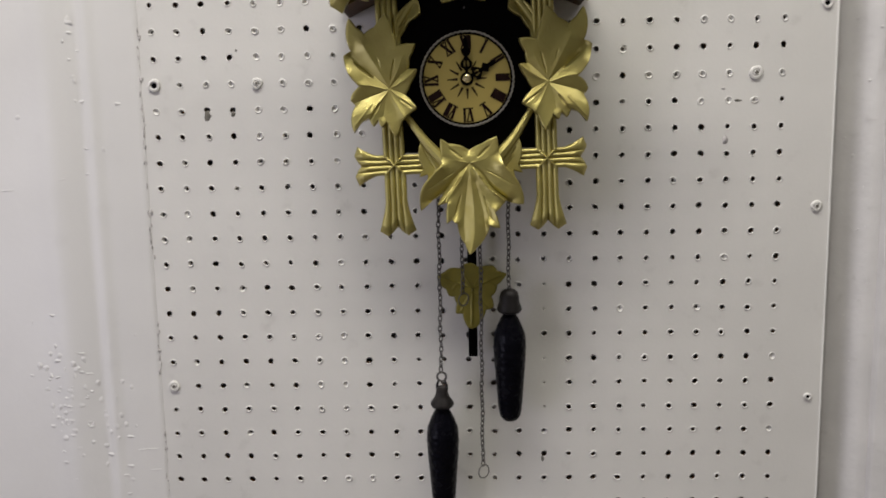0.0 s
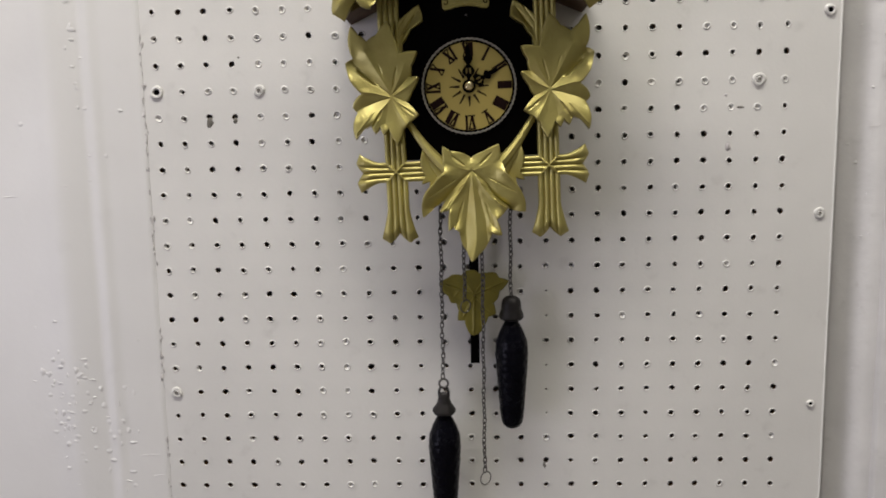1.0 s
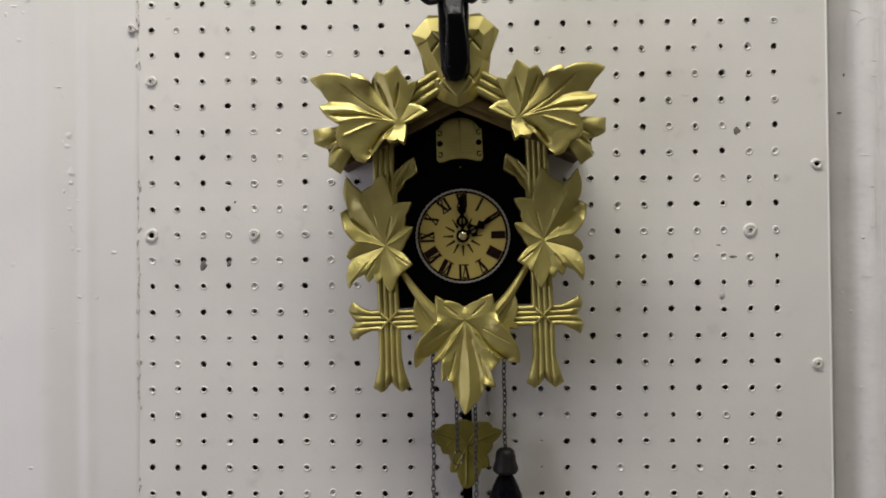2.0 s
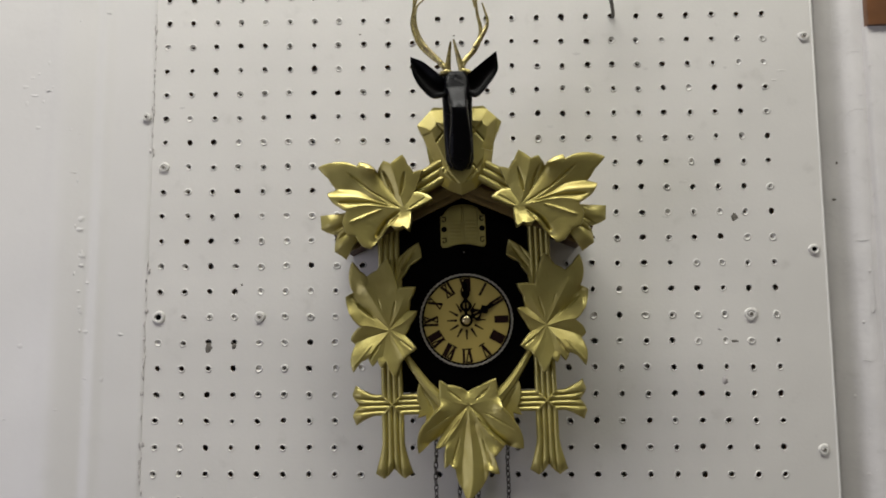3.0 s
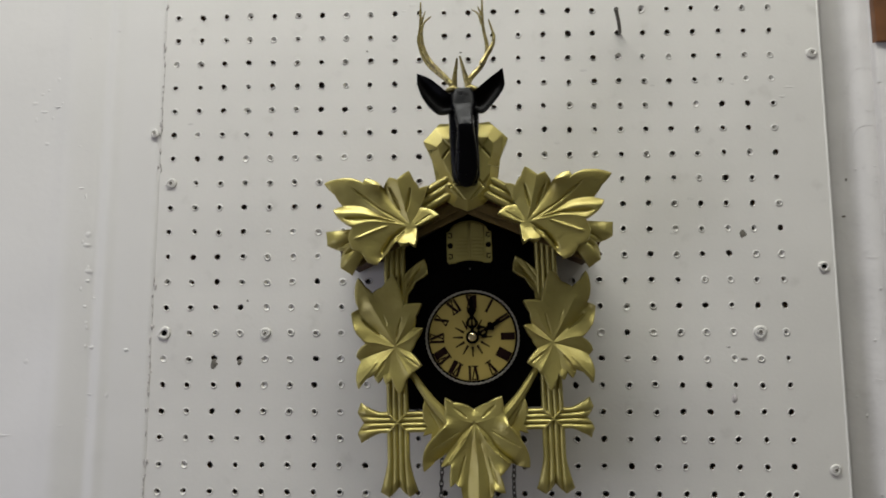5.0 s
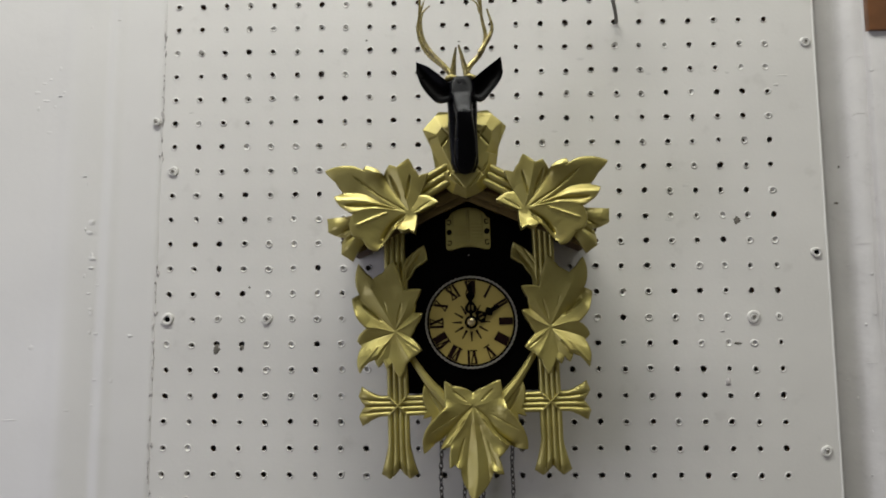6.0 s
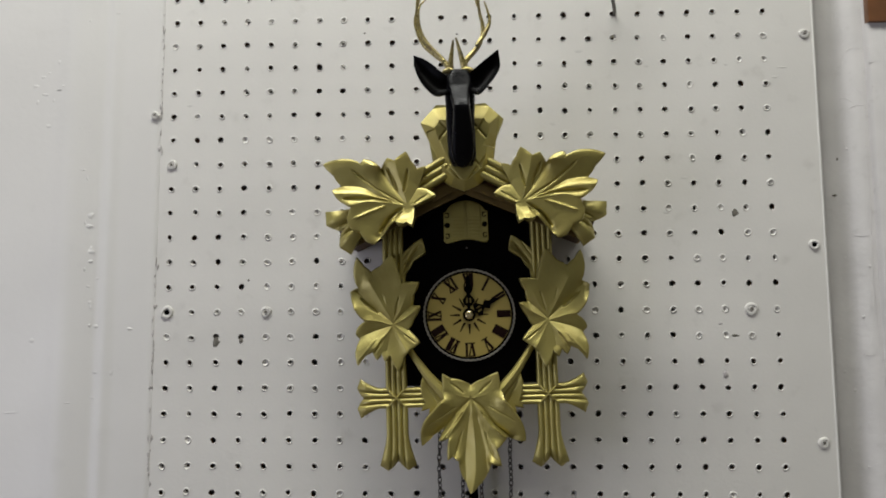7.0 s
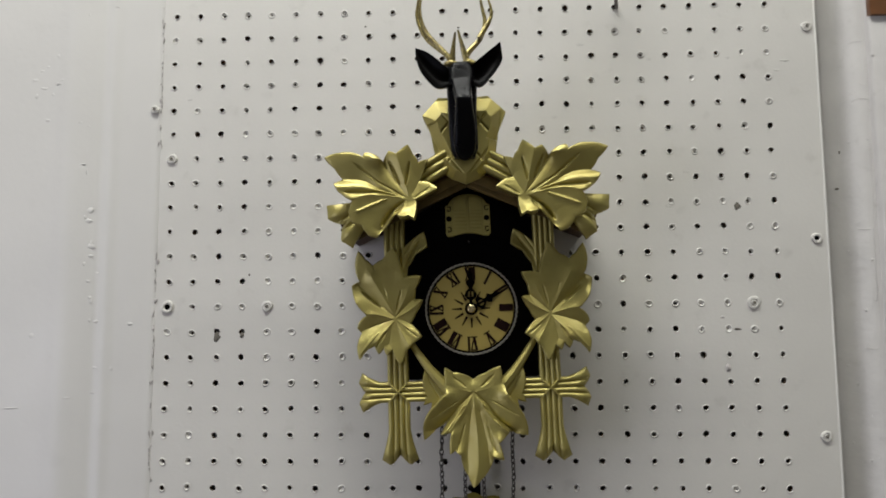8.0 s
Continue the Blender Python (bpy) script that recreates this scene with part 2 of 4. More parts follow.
# state of the holes, row by row: o open, b bare and wide, p half clogged, f filled with paint, t tiny;
# first string from the board's first column on, second one up to its last column
HOLES = {
    14: ("oopbbpppp", ""), 13: ("ooopopbfp", "ooooopooopp"), 12: ("ooppfppfo", "ooobooooooo"), 11: ("fpobopopo", "ooooppfoopf"),
    10: ("ooopooofo", "ooooopoooff"), 9: ("ooopppbbp", "ooppopofbbo"), 8: ("ofoppobpo", "obbooooooof"), 7: ("obofffpfp", "opopopopopb"),
    6: ("opoppppoo", "ooofooo"), 5: ("opobooooo", "obpooof"), 4: ("opooffff", "oofpfpb"), 3: ("oobofff", "obpobff"),
    2: ("ppbpffbfo", "oooooffpp"), 1: ("ooobfffp", "opobbobb"), 0: ("opffofff", "fbfpffof"), -1: ("fpbbffbf", "bpoofffo"),
    -2: ("ooobfpbff", ""), -3: ("opbopppf", ""), -4: ("opopooopo", "poooo"), -5: ("pfboooopb", "boob"),
    -6: ("ppoooooop", ""), -7: ("opbopoofo", "ppooooofoo"), -8: ("bpopboppo", "tbbooooooo"), -9: ("bbbpooppo", "toofoopooo"),
    -10: ("ooboooffo", ""), -11: ("opobbopfo", "toboooobbf"), -12: ("ooopooffb", "toooooooob"), -13: ("ooooooffp", "tooooooooo"),
    -14: ("ooopboooo", "poooooooof"), -15: ("oobboboob", "bboooobbobb"), -16: ("oooooooff", ""), -17: ("opoppooff", ""),
}


def hole_state(c, r):
    first, last = HOLES.get(r, ("", ""))
    if c < len(first):
        return first[c]
    k = c - 25 + len(last)
    return last[k] if k >= 0 else rng.choice("ooooooob")


def pegboard():
    verts, faces, shared, raw = [], [], {}, []
    half, S = P / 2, 16
    rim = []
    for i in range(S):
        a = math.pi / 4 + 2 * math.pi * i / S
        k = i % 4 / 4
        corner = [(1, 1), (-1, 1), (-1, -1), (1, -1)]
        p, q = corner[i // 4], corner[(i // 4 + 1) % 4]
        rim.append(((p[0] + (q[0] - p[0]) * k) * half, (p[1] + (q[1] - p[1]) * k) * half, math.cos(a), math.sin(a)))
    screws = {(0, 0), (4, 0), (23, 0), (0, 6), (0, -12)}
    for c in range(25):
        for r in range(R0, R1 + 1):
            x, z = (c - 12) * P, BZ + r * P
            jx, jz = rng.gauss(0, 0.0003), rng.gauss(0, 0.0003)
            big = 1 + max(-0.15, rng.gauss(0.0, 0.10))
            state = "f" if (c, r) in screws else hole_state(c, r)
            lip = rng.uniform(0.0003, 0.0007)
            pin = rng.uniform(0.0003, 0.0006) if state == "f" else rng.uniform(0.0013, 0.0017)
            if state in "fp":
                lip *= 1.15
            if state == "b":
                lip, big = 0.35 * lip, 1.2
            tilt = rng.uniform(0, 6.28)
            rings = [(None, 0.0)] + [(0.0040, 0.0), (0.0035, -0.8 * lip), (0.0030 * big, -lip), (0.0026 * big, -0.3 * lip), (0.0023 * big, 0.0010)]
            if state == "f":
                rings[-1] = (0.0023, 0.0005)
                rings += [(0.0018, 0.0012), (0.0011, 0.0016), (pin, 0.0018), (pin, 0.006)]
            elif state == "p":
                rings += [(0.0019, 0.0016), (0.0011 + 0.3 * pin, 0.0026), (pin, 0.0030), (pin, 0.006)]
            elif state == "t":
                rings = [(None, 0.0), (0.0035, 0.0), (0.0022, 0.0001), (0.0011, 0.0003), (0.0008, 0.0010), (0.0008, 0.006)]
            else:
                rings[-1] = (0.0023 * big, 0.0004)
                rings += [(0.0022 * big, 0.006)]
            index = []
            for rad, y in rings:
                for sx, sz, ca, sa in rim:
                    if rad is None:
                        key = (round((x + sx) * 1e5), round((z + sz) * 1e5))
                        if key not in shared:
                            shared[key] = len(verts)
                            verts.append((x + sx, 0.0, z + sz))
                        index.append(shared[key])
                    else:
                        index.append(len(verts))
                        k = 1 + 0.08 * math.sin(2 * math.atan2(sa, ca) + tilt)
                        verts.append((x + jx + rad * k * ca, y, z + jz + rad * k * sa))
            for g in range(len(rings) - 1):
                for i in range(S):
                    a, b = g * S + i, g * S + (i + 1) % S
                    faces.append((index[a], index[b], index[b + S], index[a + S]))
                    raw.append(1 if g == len(rings) - 2 and (c, r) not in screws else 0)
            if (c, r) in screws:
                faces.append(tuple(index[-S:]))
                raw.append(0)
    gx0, gx1 = -12.5 * P, 12.5 * P
    gz0, gz1 = BZ + (R0 - 0.5) * P, BZ + (R1 + 0.5) * P
    zb, zt = 0.62, 2.3

    def quad(x0, x1, z0, z1, y0=0.0, y1=0.0):
        b = len(verts)
        verts.extend([(x0, y0, z0), (x1, y1, z0), (x1, y1, z1), (x0, y0, z1)])
        faces.append((b, b + 1, b + 2, b + 3))
        raw.append(0)

    quad(gx1, BX1 - 0.0026, zb, zt)
    quad(BX1 - 0.0026, BX1 - 0.0011, zb, zt, 0.0, -0.0009)
    quad(BX1 - 0.0011, BX1, zb, zt, -0.0009, 0.0008)
    quad(BX1, BX1, zb, zt, 0.0008, 0.006)
    quad(gx0, gx1, zb, gz0)
    quad(gx0, gx1, gz1, zt)
    quad(gx0, gx0, zb, zt, 0.006, 0.0)
    board = mesh_object("pegboard", verts, faces, BOARD, sharp=50)
    board.data.materials.append(CASE)
    board.data.polygons.foreach_set("material_index", raw)
    co = np.array(verts)[:, 1]
    board.data.polygons.foreach_set("use_smooth", [any(abs(co[i]) > 1e-7 for i in f) for f in faces])
    return tagged(board, "off-white painted pegboard with rows of paint-rimmed holes", "pegboard", kind="structure")


pegboard()
for bx in (-0.29, 0.335):
    slab("closing_strip", bx - 0.012, bx + 0.012, 0.0062, WALL_Y, 0.62, 2.3, CASE, "unseen wooden strip closing off light behind the pegboard edge")


# Unseen top and bottom strips, added to keep light out behind the holes.
for bz in (0.635, 2.285):
    slab("closing_strip", -0.277, 0.322, 0.0062, WALL_Y, bz - 0.012, bz + 0.012, CASE, "unseen wooden strip closing off light behind the pegboard edge")


def screw(x, z, radius, hole, label, y=0.0):
    """A painted-over screw and cup washer."""
    radius *= 0.86
    ob = thing("screw", pose(x, y, z), label, "screw", "screws in the pegboard")
    bm = bmesh.new()
    lathe(bm, [(radius, -0.0003), (radius, 0.0006), (radius * 0.88, 0.0018), (radius * 0.62, 0.0021), (radius * 0.5, 0.0012), (radius * 0.45, 0.0006)], 20, lambda a, h: 1 + 0.05 * math.sin(3 * a + x * 90) + 0.05 * math.sin(2 * a + z * 50), "y")
    part("washer", bm, BOARD, ob)
    bm = bmesh.new()
    if hole:
        # The shade inside the open cup is painted: a black disc.
        lathe(bm, [(radius * 0.42, 0.0004), (radius * 0.42, 0.0009), (radius * 0.3, 0.0010)], 14, None, "y")
        part("head", bm, BLACK, ob, "black disc painted as the shade in the cup")
    else:
        lathe(bm, [(radius * 0.44, 0.0004), (radius * 0.44, 0.0014), (radius * 0.34, 0.0022), (radius * 0.15, 0.0022), (radius * 0.1, 0.0012)], 14, None, "y")
        part("head", bm, BOARD, ob)
        bm = bmesh.new()
        # Grime in the slot; the dot's dark colour also stands for its shade.
        lathe(bm, [(radius * 0.3, 0.0014), (radius * 0.3, 0.00225), (radius * 0.12, 0.0023)], 10, None, "y")
        part("recess", bm, SMUDGE, ob, "grimy dot, dark also for the recess's shade")
    return ob


for c, r, rad, hole in ((0, 0, 0.0075, True), (4, 0, 0.0064, False), (23, 0, 0.0074, False), (0, 6, 0.0062, False), (0, -12, 0.0066, False)):
    screw((c - 12) * P, BZ + r * P, rad, hole, "painted-over screw with a dark open cup" if hole else "screw and washer painted over in off-white")
for x, z, hole in ((0.346, 1.780, False), (0.344, 1.563, True), (0.342, 1.371, False), (0.342, 1.178, True), (0.346, 1.99, False), (0.342, 0.99, False)):
    screw(x, z, 0.0045 if z == 1.178 else 0.0062, hole, "screw near the pegboard's edge, painted off-white")
screw(-0.3240, 1.705, 0.0052, False, "paint-covered screw in the panelling beside the pegboard", -0.0012)

# ---- cuckoo clock ----
CLOCK = pose(0.002, 0, 1.495, 0, -1.6, 0)
clock = thing("cuckoo_clock", CLOCK, "black and gold carved wooden cuckoo clock with maple leaves, on pegboard", "cuckoo clock")


def leaf(name, node, outline, ridges, veins, y0, mirror, parent, mat, label="", thick=4.0, seed=0.0, rows=38):
    """A carved leaf, in mm. Ridges (level at the start, at the end, line): crests and valleys between which the surface runs. Veins (x0, z0, x1, z1, width, depth): gouged lines, negative ones raised."""
    pts, n = [], len(outline)
    for i in range(n):
        (x0, z0), (x1, z1) = outline[i], outline[(i + 1) % n]
        dx, dz = x1 - x0, z1 - z0
        length = math.hypot(dx, dz)
        px, pz = -dz / length, dx / length
        if px * ((x0 + x1) / 2 - node[0]) + pz * ((z0 + z1) / 2 - node[1]) < 0:
            px, pz = -px, -pz
        sub = max(3, int(length / 0.8))
        for k in range(sub):
            u = k / sub
            bow = 0.045 * length * 4 * u * (1 - u) + 0.12 * noise.noise((x0 + dx * u, z0 + dz * u, seed))
            pts.append((x0 + dx * u + px * bow, z0 + dz * u + pz * bow))
    m = len(pts)
    s = (0.02 + 0.98 * np.arange(rows + 1) / rows)[:, None]
    edge = np.array(pts)
    gx, gz = node[0] + (edge[:, 0] - node[0]) * s, node[1] + (edge[:, 1] - node[1]) * s
    total, weight = np.zeros_like(gx), np.zeros_like(gx)
    for first, last, line in ridges:
        curve = spline([(x, 0, z) for x, z in line], 4) if len(line) > 2 else [Vector((x, 0, z)) for x, z in line]
        near, level, count = np.full_like(gx, 1e9), np.zeros_like(gx), len(curve) - 1
        for i, (a, b) in enumerate(zip(curve, curve[1:])):
            vx, vz = b.x - a.x, b.z - a.z
            u = np.clip(((gx - a.x) * vx + (gz - a.z) * vz) / (vx * vx + vz * vz), 0, 1)
            d = np.hypot(gx - a.x - vx * u, gz - a.z - vz * u)
            level = np.where(d < near, first + (last - first) * (i + u) / count, level)
            near = np.minimum(near, d)
        w = (near + 0.25) ** -1.2 * np.exp(-near / 20)
        total += w * level
        weight += w
    proud = 1.15 * total / weight - 0.7 * s**24
    for ax, az, bx, bz, width, depth in veins:
        vx, vz = bx - ax, bz - az
        u = np.clip(((gx - ax) * vx + (gz - az) * vz) / (vx * vx + vz * vz), 0, 1)
        d = np.hypot(gx - ax - vx * u, gz - az - vz * u)
        proud -= 1.3 * depth * np.exp(-((d / (width * (0.4 + 0.55 * np.sin(math.pi * (0.08 + 0.84 * u))))) ** 2))
    bm = bmesh.new()
    rings = []
    for j in range(rows + 1):
        ring = []
        for px, pz, h in zip(gx[j], gz[j], proud[j]):
            h += 0.22 * noise.noise((px * 0.13, pz * 0.13, seed)) + 0.09 * noise.noise((px * 0.5, pz * 0.5, seed))
            ring.append(bm.verts.new((mirror * px * MM, (y0 - thick - h) * MM, pz * MM)))
        rings.append(ring)
    rim = rings[-1]
    rings.append([bm.verts.new((v.co.x, v.co.y + 0.0012, v.co.z)) for v in rim])
    for v in rings[-1]:
        v.co.x += (v.co.x - mirror * node[0] * MM) * 0.012
        v.co.z += (v.co.z - node[1] * MM) * 0.012
    rings.append([bm.verts.new((v.co.x, y0 * MM, v.co.z)) for v in rim])
    for a, b in zip(rings, rings[1:]):
        for i in range(m):
            bm.faces.new((a[i], a[(i + 1) % m], b[(i + 1) % m], b[i]))
    bm.faces.new(rings[0][::-1])
    bm.faces.new(rings[-1])
    return part(name, bm, mat, parent, label, sharp=46)


def arm(bm, c, angle, length, w0, w1, y0, h, ridges=3, prong=6.0, mitre=True, thick=3.5, flare=0.45, nu=28):
    """A ridged carved bar from c (mm) along an angle, flared to a two-pointed end."""
    ca, sa = math.cos(angle), math.sin(angle)
    nv = ridges * 8
    rows = []
    for i in range(nu + 1):
        u = i / nu
        row = []
        f = max(0.0, (u - (1 - flare)) / flare)
        spread = 0.5 * (w1 - w0) * f**1.4
        for j in range(nv + 1):
            v = 2 * j / nv - 1
            s0 = abs(v) * w0 * 0.5 if mitre else 0.0
            av = abs(v)
            s1 = length + prong * (av / 0.66 if av < 0.66 else 1 - 0.55 * (av - 0.66) / 0.34)
            s = s0 + (s1 - s0) * u
            groove = 0.5 - 0.5 * math.cos(2 * math.pi * ridges * (v + 1) / 2)
            across = v * w0 * 0.5 + math.copysign(abs(v) ** 2.2, v) * spread
            end = max(0.0, min(1.0, (1 - u) * (length + prong) / 9.5)) if prong else 1.0
            start = 0.35 * h * math.exp(-u * nu / 1.2) if mitre else 0
            y = y0 - thick - h * (0.25 + 0.75 * groove**0.33 * min(1.0, 3 * end)) - start + 3.4 * (1 - end)
            row.append(bm.verts.new(((c[0] + s * ca - across * sa) * MM, y * MM, (c[1] + s * sa + across * ca) * MM)))
        rows.append(row)
    for a, b in zip(rows, rows[1:]):
        for j in range(nv):
            bm.faces.new((a[j], a[j + 1], b[j + 1], b[j]))
    edge = [r[0] for r in rows] + rows[-1][1:] + [r[-1] for r in rows[-2::-1]] + rows[0][-2:0:-1]
    back = [bm.verts.new((v.co.x, y0 * MM, v.co.z)) for v in edge]
    n = len(edge)
    for i in range(n):
        bm.faces.new((edge[i], edge[(i + 1) % n], back[(i + 1) % n], back[i]))
    bm.faces.new(back)


# case and front
bm = bmesh.new()
prism(bm, [(-0.061, -0.064), (0.061, -0.064), (0.061, 0.083), (0.0, 0.117), (-0.061, 0.083)], -0.048, -0.042, 0.001, 0.001)
part("front_panel", bm, BLACK, clock, "black lacquered front panel", sharp=30)
bm = bmesh.new()
prism(bm, [(-0.057, -0.060), (0.057, -0.060), (0.057, 0.082), (0.0, 0.112), (-0.057, 0.082)], -0.042, -0.001)
part("case", bm, CASE, clock, "dark brown wooden case", sharp=30)

# roof boards, with their gold front edges
for s in (-1, 1):
    bm = bmesh.new()
    a = math.atan2(-50, 112)
    for x0, x1, y0, y1, z0, z1 in ((0, 122, -76, -1, -2, 14),):
        box(bm, x0 * MM, x1 * MM, y0 * MM, y1 * MM, z0 * MM, z1 * MM, 0.001)
    for v in bm.verts:
        x, z = v.co.x, v.co.z
        v.co.x, v.co.z = s * (x * math.cos(a) - z * math.sin(a)), 0.119 + x * math.sin(a) + z * math.cos(a)
    part("roof_board", bm, CASE, clock, "brown wooden roof board")
    bm = bmesh.new()
    box(bm, 0.0, 0.119, -0.0795, -0.0762, -0.009, 0.006, 0.0008)
    box(bm, 0.0, 0.116, -0.0815, -0.0796, -0.0035, 0.0045, 0.0008)
    for v in bm.verts:
        x, z = v.co.x, v.co.z
        v.co.x, v.co.z = s * (x * math.cos(a) - z * math.sin(a)), 0.119 + x * math.sin(a) + z * math.cos(a)
    part("roof_edge", bm, ROOFEDGE, clock, "bronze-brown roof moulding")
    # grooved branch that lies on the roof and ends in two points
    bm = bmesh.new()
    arm(bm, (s * 12, 136), math.pi / 2 - s * (math.pi / 2 + math.atan2(57, 100)), 115, 20, 46, -80, 4.0, 3, 10, False, 4, 0.26)
    part("roof_branch", bm, GOLD, clock)

# roof leaves
ROOF_LEAF = [(-126, 138), (-113, 141.5), (-100, 141), (-91, 136.5), (-89, 140.5), (-80, 138), (-73.5, 132), (-68, 141), (-61.5, 138), (-51, 146), (-47, 138), (-42, 130.5), (-34, 133), (-37, 125), (-42, 114), (-33, 112), (-26, 106), (-34, 102), (-45, 97), (-47, 79), (-52, 82.5), (-59, 80), (-64, 86.5), (-72, 74), (-75, 80.5), (-81, 65), (-88, 67), (-94, 76), (-102, 79), (-105, 88), (-101, 98.5), (-108, 102), (-114, 107), (-118, 114.5), (-110, 118), (-117, 128)]
ROOF_RIDGES = [
    (4, 10.5, [(-126, 138), (-113, 141), (-91, 137), (-76, 133)]),
    (0.5, 3.5, [(-112, 119), (-92, 116.5), (-77, 108), (-56, 100)]),
    (6, 4.5, [(-118, 110), (-100, 110), (-84, 108), (-60, 101)]),
    (8, 5, [(-103, 99), (-84, 102.5), (-60, 99.5)]),
    (6.5, 3, [(-106, 90), (-94, 76), (-81, 65)]),
    (0.5, 3, [(-77, 71), (-69, 86), (-56, 95)]),
    (4.5, 12, [(-71, 76), (-64, 83), (-47, 79)]),
    (12, 4, [(-46, 79), (-45, 96)]),
    (6.5, 5, [(-26, 106), (-46, 97.5)]),
    (2.5, 3.5, [(-41, 115), (-48, 103)]),
    (1.5, 3, [(-73, 131), (-66, 118), (-54, 102)]),
    (9, 4.5, [(-61, 139), (-57, 122), (-52, 102)]),
    (8, 3, [(-51, 146), (-43, 131), (-36, 126)]),
]
ROOF_VEINS = [(-99, 131, -78, 114, 1.1, 1.1), (-78, 114, -57, 101, 1.0, 1.0), (-107, 106, -82, 105.5, 1.6, 2.4), (-82, 105.5, -64, 101.5, 1.2, 1.2), (-98, 88, -72, 98, 1.1, -1.2), (-68, 131, -60, 112, 1.3, 1.8), (-50, 130, -54, 111, 1.2, 1.8), (-76, 76, -66, 89, 1.9, 2.4), (-66, 89, -56, 96, 1.4, 1.6), (-64, 85, -57, 92, 1.2, 1.5), (-33, 107, -46, 99, 0.9, 0.7)]
for s in (-1, 1):
    leaf("roof_leaf", (-50, 97.5), ROOF_LEAF, ROOF_RIDGES, ROOF_VEINS, -85, -s, clock, GOLD, seed=3.0 * s)

# side leaves, each with a leaflet above
SIDE_LEAF = [(-61, 30.5), (-45, 31), (-50.5, 20), (-52, 10), (-44.5, 9), (-51, -3), (-56, -12), (-46, -24), (-55, -30), (-60, -36), (-66, -49), (-71, -41), (-73, -35), (-78, -40), (-81, -33), (-85.5, -38.5), (-89, -31), (-96, -34), (-103, -43), (-105, -31), (-101, -19), (-105, -14.5), (-103, -9), (-96, -3), (-105, 8), (-109, 24), (-102, 28), (-105, 37), (-105, 47), (-102, 56), (-96, 48), (-89, 42), (-80, 47), (-70, 58), (-64, 42)]
SIDE_RIDGES = [
    (4, 5, [(-109, 24), (-104, 30), (-105, 47), (-102, 56)]),
    (5, 7, [(-102, 56), (-89, 43), (-78, 48), (-70, 58)]),
    (7, 4, [(-90, 32), (-81, 15), (-71, -3)]),
    (6.5, 7.5, [(-64, 42), (-61, 31), (-45, 31)]),
    (6, 4, [(-56, 22), (-62, 8), (-69, -4)]),
    (0, 2.5, [(-103, 25), (-87, 10), (-71, -5)]),
    (7.5, 4, [(-105, 8), (-97, -1), (-85, -3), (-71, -7)]),
    (1, 3, [(-102, -18), (-90, -13), (-72, -8)]),
    (6, 8, [(-104, -42), (-95, -31), (-86, -27)]),
    (8, 4, [(-86, -27), (-78, -17), (-71, -9)]),
    (6, 7, [(-82, -34), (-76, -36), (-66, -48)]),
    (4.5, 4, [(-76, -30), (-72, -12)]),
    (8, 4, [(-57, -32), (-63, -22), (-69, -10)]),
    (7, 4, [(-47, -24), (-57, -17), (-68, -8)]),
    (3.5, 3.5, [(-55, -12), (-67, -7)]),
    (8, 4, [(-45, 9), (-55, 1), (-68, -6)]),
    (2.5, 3, [(-52, 11), (-60, 4), (-69, -5)]),
]
SIDE_VEINS = [(-99, 18, -84, 5, 1.5, 2.0), (-64, 18, -68, 2, 1.0, 0.9), (-102, -38, -86, -20, 1.0, -0.7), (-87, -32, -79, -19, 1.2, 1.2), (-50, -24, -60, -16, 0.9, 0.9), (-79, 20, -77, 13, 0.9, 0.6)]
LEAFLET = [(-42, 73), (-39, 59), (-50, 52), (-58, 40), (-60, 27), (-74, 34), (-72, 44), (-65, 43), (-63, 56), (-55, 64)]
LEAFLET_RIDGES = [(2.2, 1.5, [(-42, 73), (-55, 64), (-64, 54)]), (1, 1, [(-44, 67), (-60, 44)]), (3, 2, [(-39, 59), (-50, 52), (-60, 32)])]
LEAFLET_VEINS = [(-46, 64, -58, 48, 1.1, 1.0), (-49, 70, -60, 53, 0.8, 0.6)]
for s in (-1, 1):
    leaf("side_leaf", (-70, -7), SIDE_LEAF, SIDE_RIDGES, SIDE_VEINS, -54, -s, clock, GOLD, seed=7.0 * s).location.x = 0.001 + 0.001 * s
    leaf("leaflet", (-57, 50), LEAFLET, LEAFLET_RIDGES, LEAFLET_VEINS, -49, -s, clock, GOLD, seed=11.0 * s)

